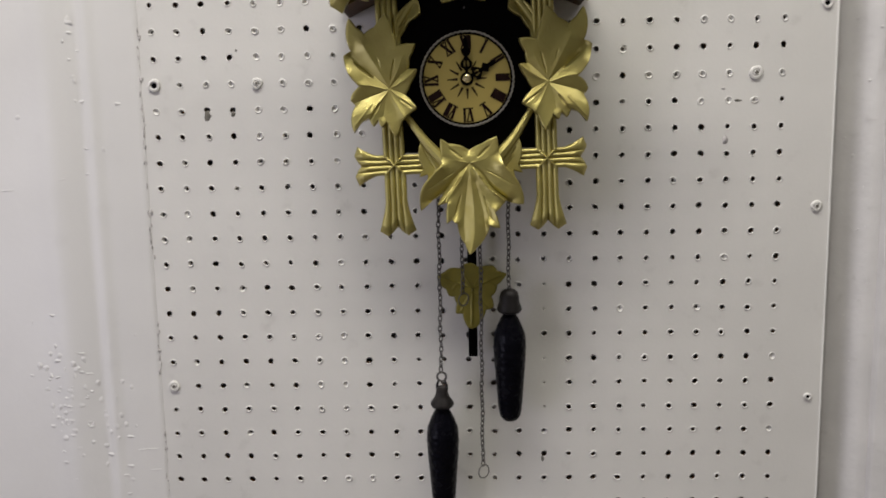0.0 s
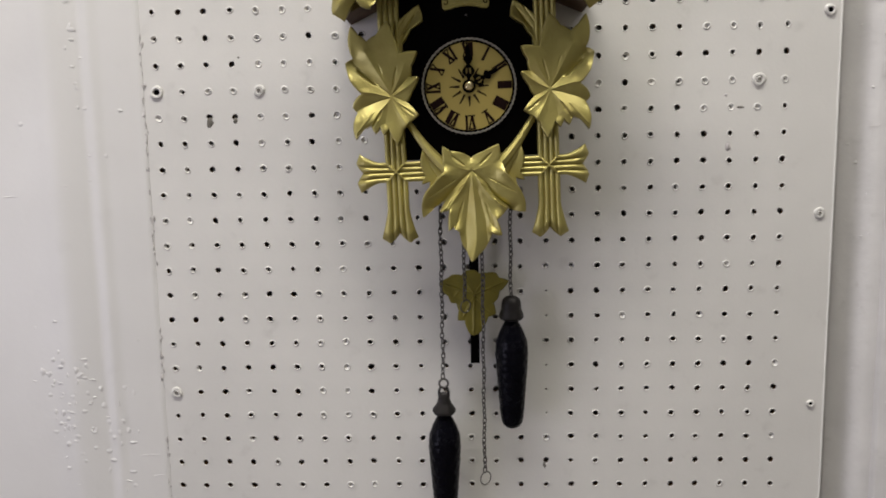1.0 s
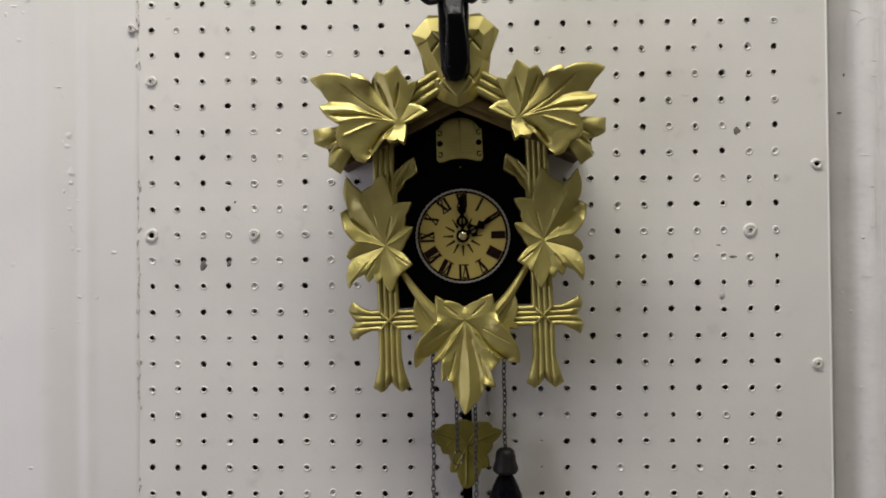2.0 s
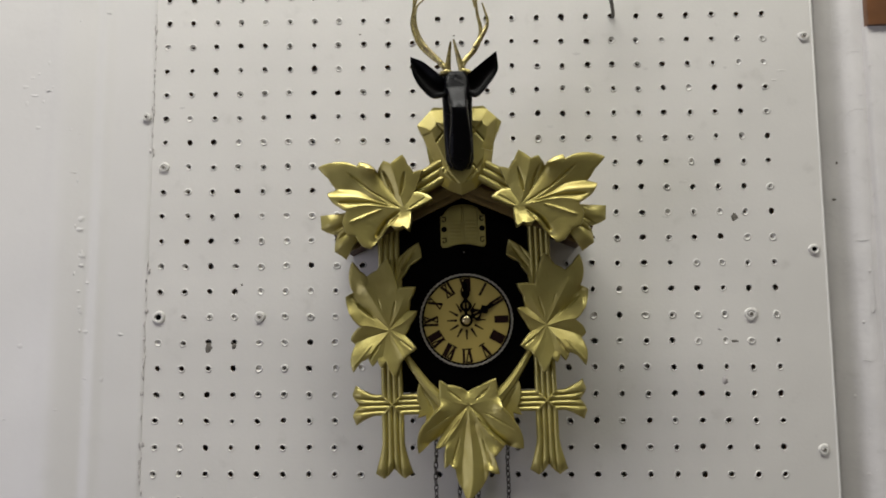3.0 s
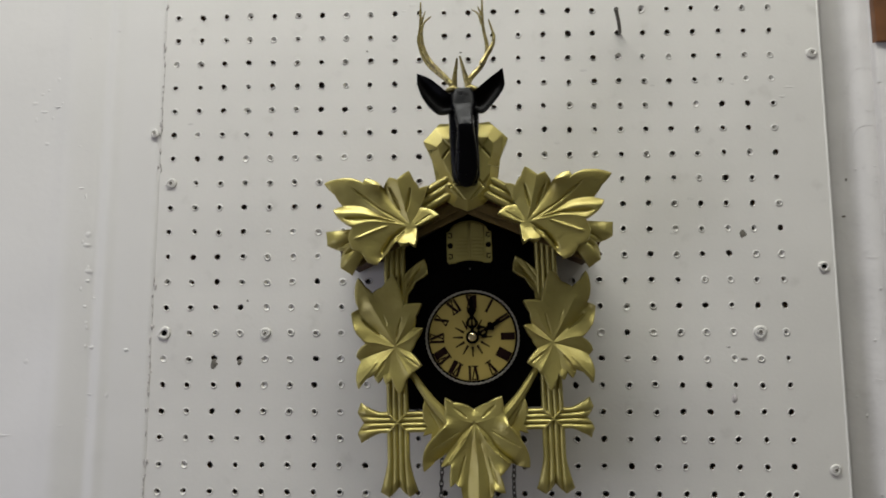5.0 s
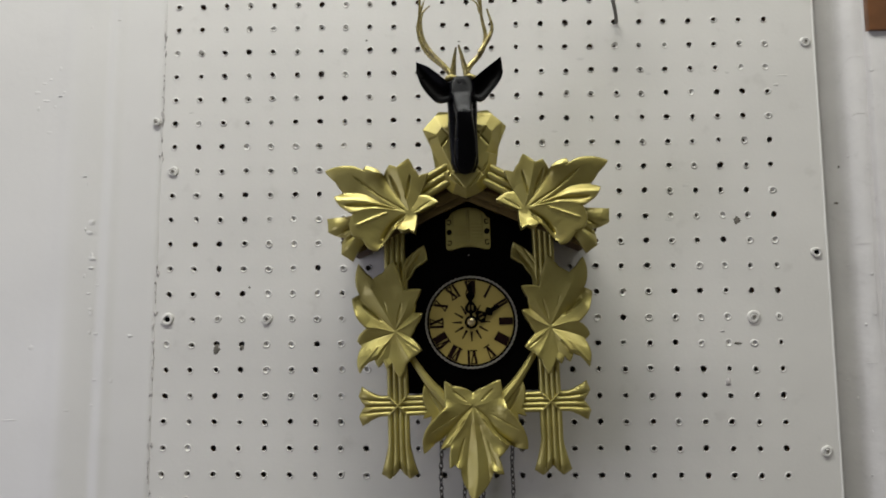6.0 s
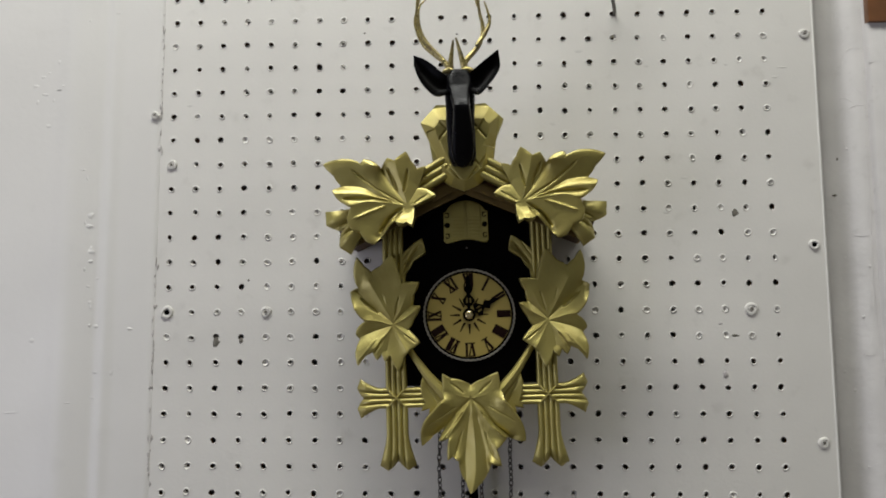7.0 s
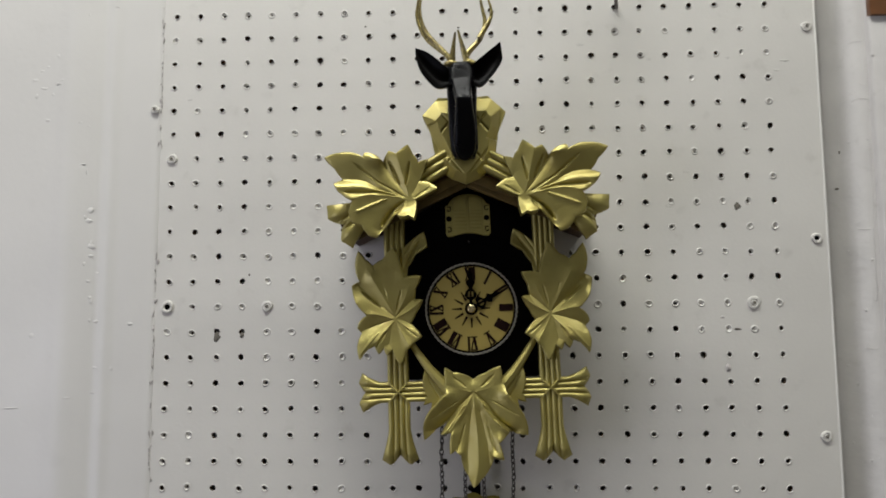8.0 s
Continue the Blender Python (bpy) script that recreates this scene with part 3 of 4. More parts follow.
# grooved posts and cross arms
for s in (-1, 1):
    cx, cz = s * 69.5, -74
    bm = bmesh.new()
    arm(bm, (cx, cz), math.pi / 2, 160, 19.5, 20, -48.5, 2.8, 4, 0, True, 4)
    part("post", bm, GOLD, clock)
    bm = bmesh.new()
    arm(bm, (cx, cz), -math.pi / 2, 57, 20, 34, -48.5, 2.8, 4, 9, True, 4, 0.55)
    part("post_foot", bm, GOLD, clock)
    bm = bmesh.new()
    arm(bm, (cx, cz), math.pi if s < 0 else 0, 31, 18.5, 36, -48.5, 2.8, 4, 6, True, 4, 0.75)
    part("cross_arm", bm, GOLD, clock)
    bm = bmesh.new()
    arm(bm, (cx, cz), 0 if s < 0 else math.pi, 44, 18.5, 17, -48.5, 2.8, 4, 0, True, 4)
    part("cross_arm", bm, GOLD, clock)
    for turn in (45, -45):
        bm = bmesh.new()
        tube(bm, [(-0.0125, 0, 0), (-0.009, -0.0012, 0), (0, -0.0018, 0), (0.009, -0.0012, 0), (0.0125, 0, 0)], [0.0005, 0.0010, 0.0011, 0.0010, 0.0005], 8)
        part("mitre_ridge", bm, GOLD, clock).matrix_local = pose(cx * MM, -0.0545, cz * MM, 0, turn, 0)
    # stem that runs from the side leaf down to the bottom leaf
    bm = bmesh.new()
    line = spline([(s * 60, -53, -24), (s * 50, -55, -40), (s * 37, -56, -58), (s * 20, -57, -76)], 5)
    tube(bm, [p * MM for p in line], [(3.0 + 3.6 * abs(i / (len(line) - 1)) ** 2) * MM for i in range(len(line))], 8)
    part("stem", bm, GOLD, clock)

WING = [(-45, -56), (-42, -49), (-35, -57), (-20, -76), (-24, -84), (-33, -85), (-40, -90), (-38.5, -83.5), (-47, -86), (-43, -79), (-47, -68)]
WING_RIDGES = [(2.5, 1.5, [(-42, -49), (-35, -57), (-20, -76)]), (1, 1, [(-43, -56), (-34, -72), (-30, -84)]), (2.6, 2, [(-46, -60), (-46, -70), (-45, -85)])]
WING_VEINS = [(-39, -57, -24, -76, 1.0, 0.8), (-42, -62, -32, -80, 0.9, 0.6)]
for s in (-1, 1):
    leaf("stem_leaf", (-37, -70), WING, WING_RIDGES, WING_VEINS, -53, -s, clock, GOLD, thick=2.5, seed=5.0 * s)

BOTTOM_LEAF = [(-1, -64), (-10, -59), (-19, -57.5), (-26, -53), (-26, -63), (-25, -75), (-36, -86), (-43, -93), (-46.5, -103), (-46, -116), (-37, -108), (-22.5, -98), (-31, -111), (-22, -109.5), (-23.5, -128), (-19, -125), (-14, -129), (-12, -140), (-8, -147), (-4, -156), (3, -150), (10, -143), (15, -132), (24, -134), (20, -120), (30, -110), (17.5, -100), (34, -112), (46, -114), (45.5, -103), (40, -91), (29, -78), (25, -66), (24, -53), (11, -58.5)]
BOTTOM_RIDGES = [
    (1, 4.5, [(-1, -64), (-10, -60), (-26, -53)]),
    (1, 4.5, [(-1, -64), (10, -60), (24, -53)]),
    (4.2, 4.2, [(-24, -68), (-14, -72), (-3, -75)]),
    (4.2, 4.2, [(23, -68), (13, -72), (1, -75)]),
    (10, 5, [(-27, -78), (-40, -90), (-47, -104), (-46, -115)]),
    (10, 5, [(29, -78), (39, -90), (46, -104), (46, -113)]),
    (0, 2.5, [(-36, -108), (-23, -97), (-13, -86), (-2, -76)]),
    (0, 2.5, [(34, -111), (19, -98), (11, -86), (0, -76)]),
    (10, 4.5, [(-30, -112), (-19, -101), (-11, -92), (-4, -81)]),
    (10, 4.5, [(29, -110), (18, -101), (11, -93), (3, -81)]),
    (10, 11, [(-22, -112), (-22, -127), (-15, -128)]),
    (10, 11, [(21, -118), (23, -132), (15, -131)]),
    (9, 3, [(-8, -146), (-8, -125), (-3, -90)]),
    (15, 4.5, [(-3, -156), (1, -137), (1, -112), (-1, -80)]),
    (7, 3, [(11, -142), (10, -122), (4, -92)]),
]
BOTTOM_VEINS = [(-18, -62, -8, -70, 1.1, 0.9), (17, -61, 7, -70, 1.1, 0.9), (-24, -107, -9, -88, 1.0, 1.1), (22, -106, 8, -88, 1.0, 1.1), (-17, -126, -10, -104, 1.0, 0.8), (17, -128, 11, -106, 1.0, 0.8), (-39, -97, -16, -83, 0.8, 0.5), (38, -96, 15, -83, 0.8, 0.5)]
leaf("bottom_leaf", (-1, -75), BOTTOM_LEAF, BOTTOM_RIDGES, BOTTOM_VEINS, -56, 1, clock, GOLD)

# cuckoo door
bm = bmesh.new()
arch = [(-21, 97), (-21, 70), (-19, 67.5), (-14, 68)] + [(x, 68 + 2.6 * (1 - (x / 14) ** 2)) for x in (-10, -5, 0, 5, 10)] + [(14, 68), (19, 67.5), (21, 70), (21, 97), (18.5, 98)] + [(17.5 * math.cos(a), 98 + 10 * math.sin(a)) for a in (0.35, 0.7, 1.05, 1.4, 1.74, 2.09, 2.44, 2.79)] + [(-18.5, 98)]
prism(bm, [(x * MM, z * MM) for x, z in arch], -0.0515, -0.0482, 0.0006, 0.0006)
door = part("cuckoo_door", bm, GOLD, clock, "small arched gold double door with slats", sharp=30)
for sx in (-1, 1):
    # each leaf: a frame board with slats across its lower part
    bm = bmesh.new()
    curve = [(13.8 - 12.9 * k / 8, 98 + 8.2 * math.sqrt(1 - ((13.8 - 12.9 * k / 8) / 17) ** 2)) for k in range(9)]
    prism(bm, [(sx * x * MM, z * MM) for x, z in [(0.9, 71.5), (13.8, 71.5)] + curve], -0.0524, -0.0514, 0.0004, 0.0004)
    part("door_leaf", bm, GOLD, door, sharp=30)
    for i in range(6):
        z = 73.2 + 3.3 * i
        bm = bmesh.new()
        box(bm, min(sx * 2.2, sx * 12.6) * MM, max(sx * 2.2, sx * 12.6) * MM, -0.0532, -0.0523, z * MM, (z + 2.2) * MM, 0.0004)
        part("slat", bm, GOLD, door)
    # Round hole without depth: its dark inside is a black disc.
    bm = bmesh.new()
    lathe(bm, [(2.6 * MM, 0), (2.6 * MM, 0.5 * MM), (2.0 * MM, 0.6 * MM)], 16, None, "y")
    ob = part("hole_shade_disc", bm, BLACK, door)
    ob.location = (sx * 17.6 * MM, -0.0514, 0.0845)
    for z in (74.2, 93.8):
        bm = bmesh.new()
        for x0, x1, z0, z1 in ((15.6, 19.4, z + 1.6, z + 2.5), (15.6, 16.6, z - 1.7, z + 1.6), (16.6, 19.0, z - 2.4, z - 1.5), (18.4, 19.4, z - 1.5, z - 0.4)):
            box(bm, min(sx * x0, sx * x1) * MM, max(sx * x0, sx * x1) * MM, -0.0519, -0.0514, z0 * MM, z1 * MM)
        part("hinge", bm, BLACK, door, "small black scroll hinge", smooth=False)
bm = bmesh.new()
box(bm, -0.0008, 0.0008, -0.0536, -0.0514, 0.071, 0.1065, 0.0003)
part("door_seam", bm, GOLD, door)
bm = bmesh.new()
lathe(bm, [(1.0 * MM, 0), (1.0 * MM, 0.6 * MM), (0.5 * MM, 1.0 * MM)], 10, None, "y")
ob = part("pin", bm, STEEL, clock)
ob.location = (0, -0.048, 0.063)

# dial
bm = bmesh.new()
lathe(bm, [(0.0414, -0.0002), (0.0414, 0.0022), (0.0395, 0.0024)], 64, None, "y")
dial = part("dial", bm, BLACK, clock, "round gold dial with black Roman numerals")
dial.location = (0, -0.048, 0)
bm = bmesh.new()
lathe(bm, [(0.0392, 0.0023), (0.0391, 0.0027)], 64, None, "y")
part("dial_face", bm, CREAM, dial, "matt gold dial face")
bm = bmesh.new()
torus(bm, 0.0420, 0.0010, 300, 6, 1.0, 60, 0.010)
ob = part("dial_rim", bm, SILVER, dial, "scalloped metal rim")
ob.location = (0, -0.0022, 0)


def stroke(bm, x0, z0, x1, z1, w, y=0.0, t=0.00025):
    d = Vector((x1 - x0, z1 - z0)).normalized() * (w / 2)
    q = [(x0 - d.y, z0 + d.x), (x0 + d.y, z0 - d.x), (x1 + d.y, z1 - d.x), (x1 - d.y, z1 + d.x)]
    f = [bm.verts.new((x, y - t, z)) for x, z in q]
    b = [bm.verts.new((x, y, z)) for x, z in q]
    bm.faces.new(f)
    for i in range(4):
        bm.faces.new((f[i], b[i], b[(i + 1) % 4], f[(i + 1) % 4]))


def numeral(text, height, k):
    """A Roman numeral of serifed strokes, in the xz plane, centred."""
    wide = {"I": 0.30, "V": 0.74, "X": 0.74}
    bm = bmesh.new()
    total = sum(wide[c] for c in text) * height * k
    x = -total / 2
    h = height / 2
    for c in text:
        w = wide[c] * height * k
        m = x + w / 2
        if c == "I":
            stroke(bm, m, -h, m, h, 0.19 * height)
        elif c == "V":
            stroke(bm, m - 0.36 * w, h, m, -h, 0.20 * height)
            stroke(bm, m + 0.36 * w, h, m, -h, 0.10 * height, -0.00004)
        else:
            stroke(bm, m - 0.36 * w, h, m + 0.36 * w, -h, 0.20 * height)
            stroke(bm, m + 0.36 * w, h, m - 0.36 * w, -h, 0.10 * height, -0.00004)
        for z in (-h, h):
            stroke(bm, m - 0.46 * w, z, m + 0.46 * w, z, 0.10 * height, -0.00008)
        x += w
    return bm


for i, text in enumerate(("XII", "I", "II", "III", "IIII", "V", "VI", "VII", "VIII", "IX", "X", "XI")):
    a = -2 * math.pi * i / 12
    ob = part("numeral", numeral(text, 0.0118, 0.62 if len(text) > 2 else 0.78), INK, dial, smooth=False)
    r = 0.0322
    ob.matrix_local = Matrix.Translation((r * math.sin(-a), -0.0027, r * math.cos(a))) @ Matrix.Rotation(-a, 4, "Y")
for i in range(12):
    a = 2 * math.pi * i / 12
    bm = bmesh.new()
    vs = [bm.verts.new(p) for p in ((-0.0012, 0, 0.0085), (0, -0.00025, 0.0085), (0.0012, 0, 0.0085), (0.0005, 0, 0.0178), (-0.0005, 0, 0.0178), (0, -0.0002, 0.017))]
    for f in ((0, 1, 5, 4), (1, 2, 3, 5), (5, 3, 4), (0, 2, 1)):
        bm.faces.new([vs[j] for j in f])
    ob = part("ray", bm, INK, dial, smooth=False)
    ob.matrix_local = Matrix.Translation((0, -0.0027, 0)) @ Matrix.Rotation(a, 4, "Y")


def hand(length, k, y, turn, name):
    """A fretted clock hand: neck, pierced heart, waist and spear."""
    bm = bmesh.new()
    half = [(0.0, 1.9), (0.10, 1.3), (0.20, 1.1), (0.26, 3.0), (0.36, 4.2), (0.46, 2.4), (0.52, 1.2), (0.58, 2.3), (0.66, 3.2), (0.74, 1.4), (0.84, 1.5), (1.0, 0.25)]
    pts = spline([(w * k, 0, u * 100) for u, w in half], 3)
    left = [bm.verts.new((-p.x * MM, -y, p.z / 100 * length)) for p in pts]
    right = [bm.verts.new((p.x * MM, -y, p.z / 100 * length)) for p in pts]
    for i in range(len(pts) - 1):
        u = pts[i].z / 100
        if 0.27 < u < 0.40:
            il = [bm.verts.new((-pts[q].x * 0.45 * MM, -y, pts[q].z / 100 * length)) for q in (i, i + 1)]
            ir = [bm.verts.new((pts[q].x * 0.45 * MM, -y, pts[q].z / 100 * length)) for q in (i, i + 1)]
            bm.faces.new((left[i], il[0], il[1], left[i + 1]))
            bm.faces.new((ir[0], right[i], right[i + 1], ir[1]))
        else:
            bm.faces.new((left[i], right[i], right[i + 1], left[i + 1]))
    res = bmesh.ops.extrude_face_region(bm, geom=list(bm.faces))
    for v in res["geom"]:
        if isinstance(v, bmesh.types.BMVert):
            v.co.y -= 0.0007
    ob = part(name, bm, BLACK, dial, "black fretted hand", smooth=False)
    ob.matrix_local = Matrix.Rotation(turn, 4, "Y")
    return ob


hand(0.0370, 1.35, 0.0052, 0.0, "minute_hand")
hand(0.0300, 1.4, 0.0038, radians(61), "hour_hand")
bm = bmesh.new()
lathe(bm, [(6.0 * MM, 2.4 * MM), (6.0 * MM, 3.4 * MM), (5.2 * MM, 3.7 * MM)], 28, None, "y")
part("collar", bm, BLACK, dial)
bm = bmesh.new()
lathe(bm, [(3.9 * MM, 5.6 * MM), (3.9 * MM, 7.0 * MM), (3.4 * MM, 7.9 * MM), (2.2 * MM, 8.5 * MM), (1.9 * MM, 8.5 * MM), (1.7 * MM, 7.9 * MM), (0.6 * MM, 7.9 * MM)], 24, None, "y")
part("hand_nut", bm, BRASS, dial, "brass nut")

# shield behind the head
SHIELD = [(-38, 176), (-23, 192), (-8, 191), (8, 191), (22, 192), (38, 176.5), (31, 160), (28, 141), (23, 126), (13, 116), (0, 111), (-13, 116), (-23, 126), (-28, 141), (-31, 160)]


def shield():
    outline = []
    n = len(SHIELD)
    for i in range(n):
        (x0, z0), (x1, z1) = SHIELD[i], SHIELD[(i + 1) % n]
        for k in range(16):
            outline.append((x0 + (x1 - x0) * k / 16, z0 + (z1 - z0) * k / 16))
    bm = bmesh.new()
    m, rings = len(outline), []
    cx, cz = 0.0, 152.0
    for s, y in [(1.0, -70), (1.0, -82)] + [(0.99 - 0.98 * i / 60, -92) for i in range(61)]:
        ring = []
        for x, z in outline:
            px, pz = cx + (x - cx) * s, cz + (z - cz) * s
            yy = y
            if y == -92:
                depth = 9.0
                for i in range(n):
                    (x0, z0), (x1, z1) = SHIELD[i], SHIELD[(i + 1) % n]
                    off = ((x1 - x0) * (pz - z0) - (z1 - z0) * (px - x0)) / -math.hypot(x1 - x0, z1 - z0)
                    if i in (0, 4) or (i in (1, 2, 3) and abs(px) < 26):
                        depth = min(depth, 0.64 * max(0.0, off))
                    elif abs(pz - z0) < 26:
                        depth = min(depth, 1.15 * max(0.0, off))
                cut = 0.0
                for sign in (-1, 1):
                    q = (px * 0.62 + sign * (pz - 150) * 0.5) / 17.0
                    d = abs(q - round(q)) * 17.0
                    cut = max(cut, math.exp(-((d / 0.6) ** 2)))
                yy = -82 - depth + (1.5 * cut if depth > 8.9 else 0)
            ring.append(bm.verts.new((px * MM, yy * MM, pz * MM)))
        rings.append(ring)
    for a, b in zip(rings, rings[1:]):
        for i in range(m):
            bm.faces.new((a[i], a[(i + 1) % m], b[(i + 1) % m], b[i]))
    bm.faces.new(rings[-1])
    bm.faces.new(rings[0][::-1])
    return part("shield", bm, GOLD, clock, "gold shield with crossed grooves", sharp=40)


shield()


def stag_head():
    """The carved black head with its gold antlers, all one carving."""
    bm = bmesh.new()
    # each section: height, middle, half width, front, back, squareness
    neck = [(215, -1, 11, -105, -92, 0.6), (210, -1, 14, -107, -90, 0.55), (201, -1, 13.6, -109, -86, 0.5), (190, -1, 13.2, -109, -84, 0.45), (172, -1.2, 12.6, -108, -84, 0.4), (155, -1, 12.4, -106, -86, 0.4), (140, -0.7, 12.2, -103, -88, 0.45), (132, -0.5, 9, -101, -90, 0.6)]
    face = [(214, -1, 8, -113, -98, 0.6), (208, -1, 10.8, -115, -98, 0.5), (200, -1, 10.8, -116, -98, 0.4), (196, -0.6, 9.0, -117.5, -98, 0.3), (186, -0.5, 8.0, -123, -98, 0.28), (177.5, 0.3, 7.2, -128.5, -98, 0.28), (175, 0.3, 7.2, -128.4, -98, 0.28), (166, 0.6, 8.2, -122.5, -98, 0.35), (155, 0.4, 9.6, -118, -98, 0.4), (143, 0, 10.0, -113, -98, 0.45), (135, -0.2, 8.4, -109.5, -98, 0.6), (130, -0.4, 5.2, -106.5, -99, 0.8), (128.5, -0.4, 2.5, -105, -101, 1.0)]
    for sections in (neck, face):
        rings, seg = [], 36
        for z, mid, hw, yf, yb, square in sections:
            ring = []
            for k in range(seg):
                a = 2 * math.pi * k / seg
                ca, sa = math.cos(a), math.sin(a)
                x = mid + hw * math.copysign(abs(ca) ** square, ca)
                y = (yf + yb) / 2 + (yb - yf) / 2 * math.copysign(abs(sa) ** square, sa)
                d = 0.5 * noise.noise((x * 0.3, y * 0.3, z * 0.3)) + 0.35 * noise.noise((x * 0.8, y * 0.8, z * 0.5))
                ring.append(bm.verts.new(((x + d) * MM, (y + d) * MM, (z + d) * MM)))
            rings.append(ring)
        for a, b in zip(rings, rings[1:]):
            for i in range(seg):
                bm.faces.new((a[i], a[(i + 1) % seg], b[(i + 1) % seg], b[i]))
        bm.faces.new(rings[-1])
        bm.faces.new(rings[0][::-1])
    # cupped ears, each between an upper and a lower edge
    for upper, lower in (
        ([(-9, 206), (-14, 210.5), (-29, 224), (-40.8, 230.5)], [(-9, 195), (-15.7, 191.5), (-24.5, 192.5), (-35, 205), (-40, 218), (-40.8, 230)]),
        ([(7, 208), (11, 212.8), (24, 223.5), (34.6, 232.5)], [(7, 195), (10.5, 192.5), (17, 191.5), (27.5, 202.5), (35, 214), (35.3, 223), (34.6, 232)]),
    ):
        edges = []
        for line in (upper, lower):
            curve = spline([(x, 0, z) for x, z in line], 8)
            edges.append([curve[round(i * (len(curve) - 1) / 20)] for i in range(21)])
        front, behind = [], []
        for i in range(21):
            top, low = edges[0][i], edges[1][i]
            rowf, rowb = [], []
            for j in range(9):
                v = j / 8
                cup = math.sin(math.pi * v) * min(1.0, (20 - i) / 8)
                x, z = top[0] + (low[0] - top[0]) * v, top[2] + (low[2] - top[2]) * v
                y = -111 - 2.5 * math.sin(math.pi * i / 20) + 3.5 * i / 20
                rowf.append(bm.verts.new((x * MM, (y + 5.0 * cup) * MM, z * MM)))
                rowb.append(bm.verts.new((x * MM, (y + 5.5 * cup + 2.6) * MM, z * MM)))
            front.append(rowf)
            behind.append(rowb)
        for g in (front, behind):
            for a, b in zip(g, g[1:]):
                for j in range(8):
                    bm.faces.new((a[j], a[j + 1], b[j + 1], b[j])).material_index = 2
        for a, b, c, d in zip(front, front[1:], behind, behind[1:]):
            bm.faces.new((a[0], b[0], d[0], c[0]))
            bm.faces.new((a[8], b[8], d[8], c[8]))
    # antlers: points of x, depth, height
    for radius, line in (
        (2.9, [(-8, -104, 213), (-13, -103, 224), (-31, -100, 242), (-38.5, -99, 262), (-37, -100, 277), (-36, -102, 299)]),
        (2.2, [(-14, -105, 225), (-29, -104, 243), (-35, -105, 258), (-34.5, -106, 275), (-27, -107, 283)]),
        (1.3, [(-36.5, -101, 279), (-34, -102, 285), (-32, -103, 290)]),
        (3.0, [(4, -104, 213), (5, -103, 224), (17, -100, 239), (22, -99, 255), (19, -100, 275), (19, -102, 306)]),
        (2.4, [(16, -104, 238), (25, -104, 252), (28, -105, 262), (24, -106, 278)]),
        (1.3, [(18, -101, 276), (15, -103, 285), (9, -104, 289)]),
        (1.2, [(18.5, -101, 284), (16, -101, 290), (14.5, -102, 293)]),
        (3.2, [(-9, -105, 213), (-7.5, -108, 226), (-5, -112, 241)]),
        (3.2, [(5, -105, 213), (1.5, -108, 227), (-2.5, -112, 243)]),
    ):
        curve = spline(line, 6)
        tube(bm, [p * MM for p in curve], [radius * (1 - 0.74 * (i / (len(curve) - 1)) ** 1.3) * MM for i in range(len(curve))], 8, 1)
    # burrs at the antlers' roots
    for x in (-9.5, 6.5):
        tube(bm, [((x - 6.5) * MM, -0.104, 0.2125), ((x - 4) * MM, -0.1075, 0.2140), (x * MM, -0.1085, 0.2150), ((x + 4) * MM, -0.1075, 0.2140), ((x + 6) * MM, -0.104, 0.2125)], [0.0014, 0.0026, 0.0030, 0.0026, 0.0014], 10, 1)
    return part("stag_head", bm, [GLOSSBLACK, ANTLER, BLACK], clock, "glossy black carved stag head with gold antlers", sharp=38)


head = stag_head()

# ---- chains ----
link_bm = bmesh.new()
torus(link_bm, 1.8 * MM, 0.62 * MM, 14, 6, 1.75)
for f in link_bm.faces:
    f.smooth = True
link_mesh = bpy.data.meshes.new("link")
link_bm.to_mesh(link_mesh)
link_bm.free()
link_mesh.materials.append(STEEL)
PITCH = 0.0051
CHAIN_Y = -0.028


def chain(x, z_top, z_end, ring, label):
    """A hanging chain of single links, turned by quarter turns, as a part of the clock; ring: the end ring's radius."""
    base = new("chain")
    base.parent = clock
    base.matrix_local = CLOCK.inverted() @ pose(x, CHAIN_Y, z_end)
    tagged(base, label)
    n = int((z_top - z_end) / PITCH)
    rr = random.Random(int(x * 1e5))
    for i in range(n + 1):
        ob = new("link", link_mesh)
        ob.parent = base
        ob.matrix_local = Matrix.Translation((0.0004 * math.sin(i * 0.7 + x * 50), 0, i * PITCH)) @ Matrix.Rotation(radians(35 + 90 * (i % 2) + rr.uniform(-12, 12)), 4, "Z")
    if ring:
        bm = bmesh.new()
        torus(bm, ring, 0.0006, 24, 6, 1.2)
        ob = part("end_ring", bm, STEEL, base)
        ob.matrix_local = pose(0.0008, 0, -ring * 1.2 - 0.0022, 0, 12, 25)
    return base


chain(-0.0272, 1.400, 1.2185, 0, "thin steel chain holding a pine cone weight")
chain(0.0395, 1.400, 1.2975, 0, "thin steel chain holding a pine cone weight")
chain(-0.0050, 1.400, 1.2965, 0.0052, "thin steel chain ending in an open ring")
chain(0.0125, 1.400, 1.1220, 0.0056, "thin steel chain ending in an open ring")


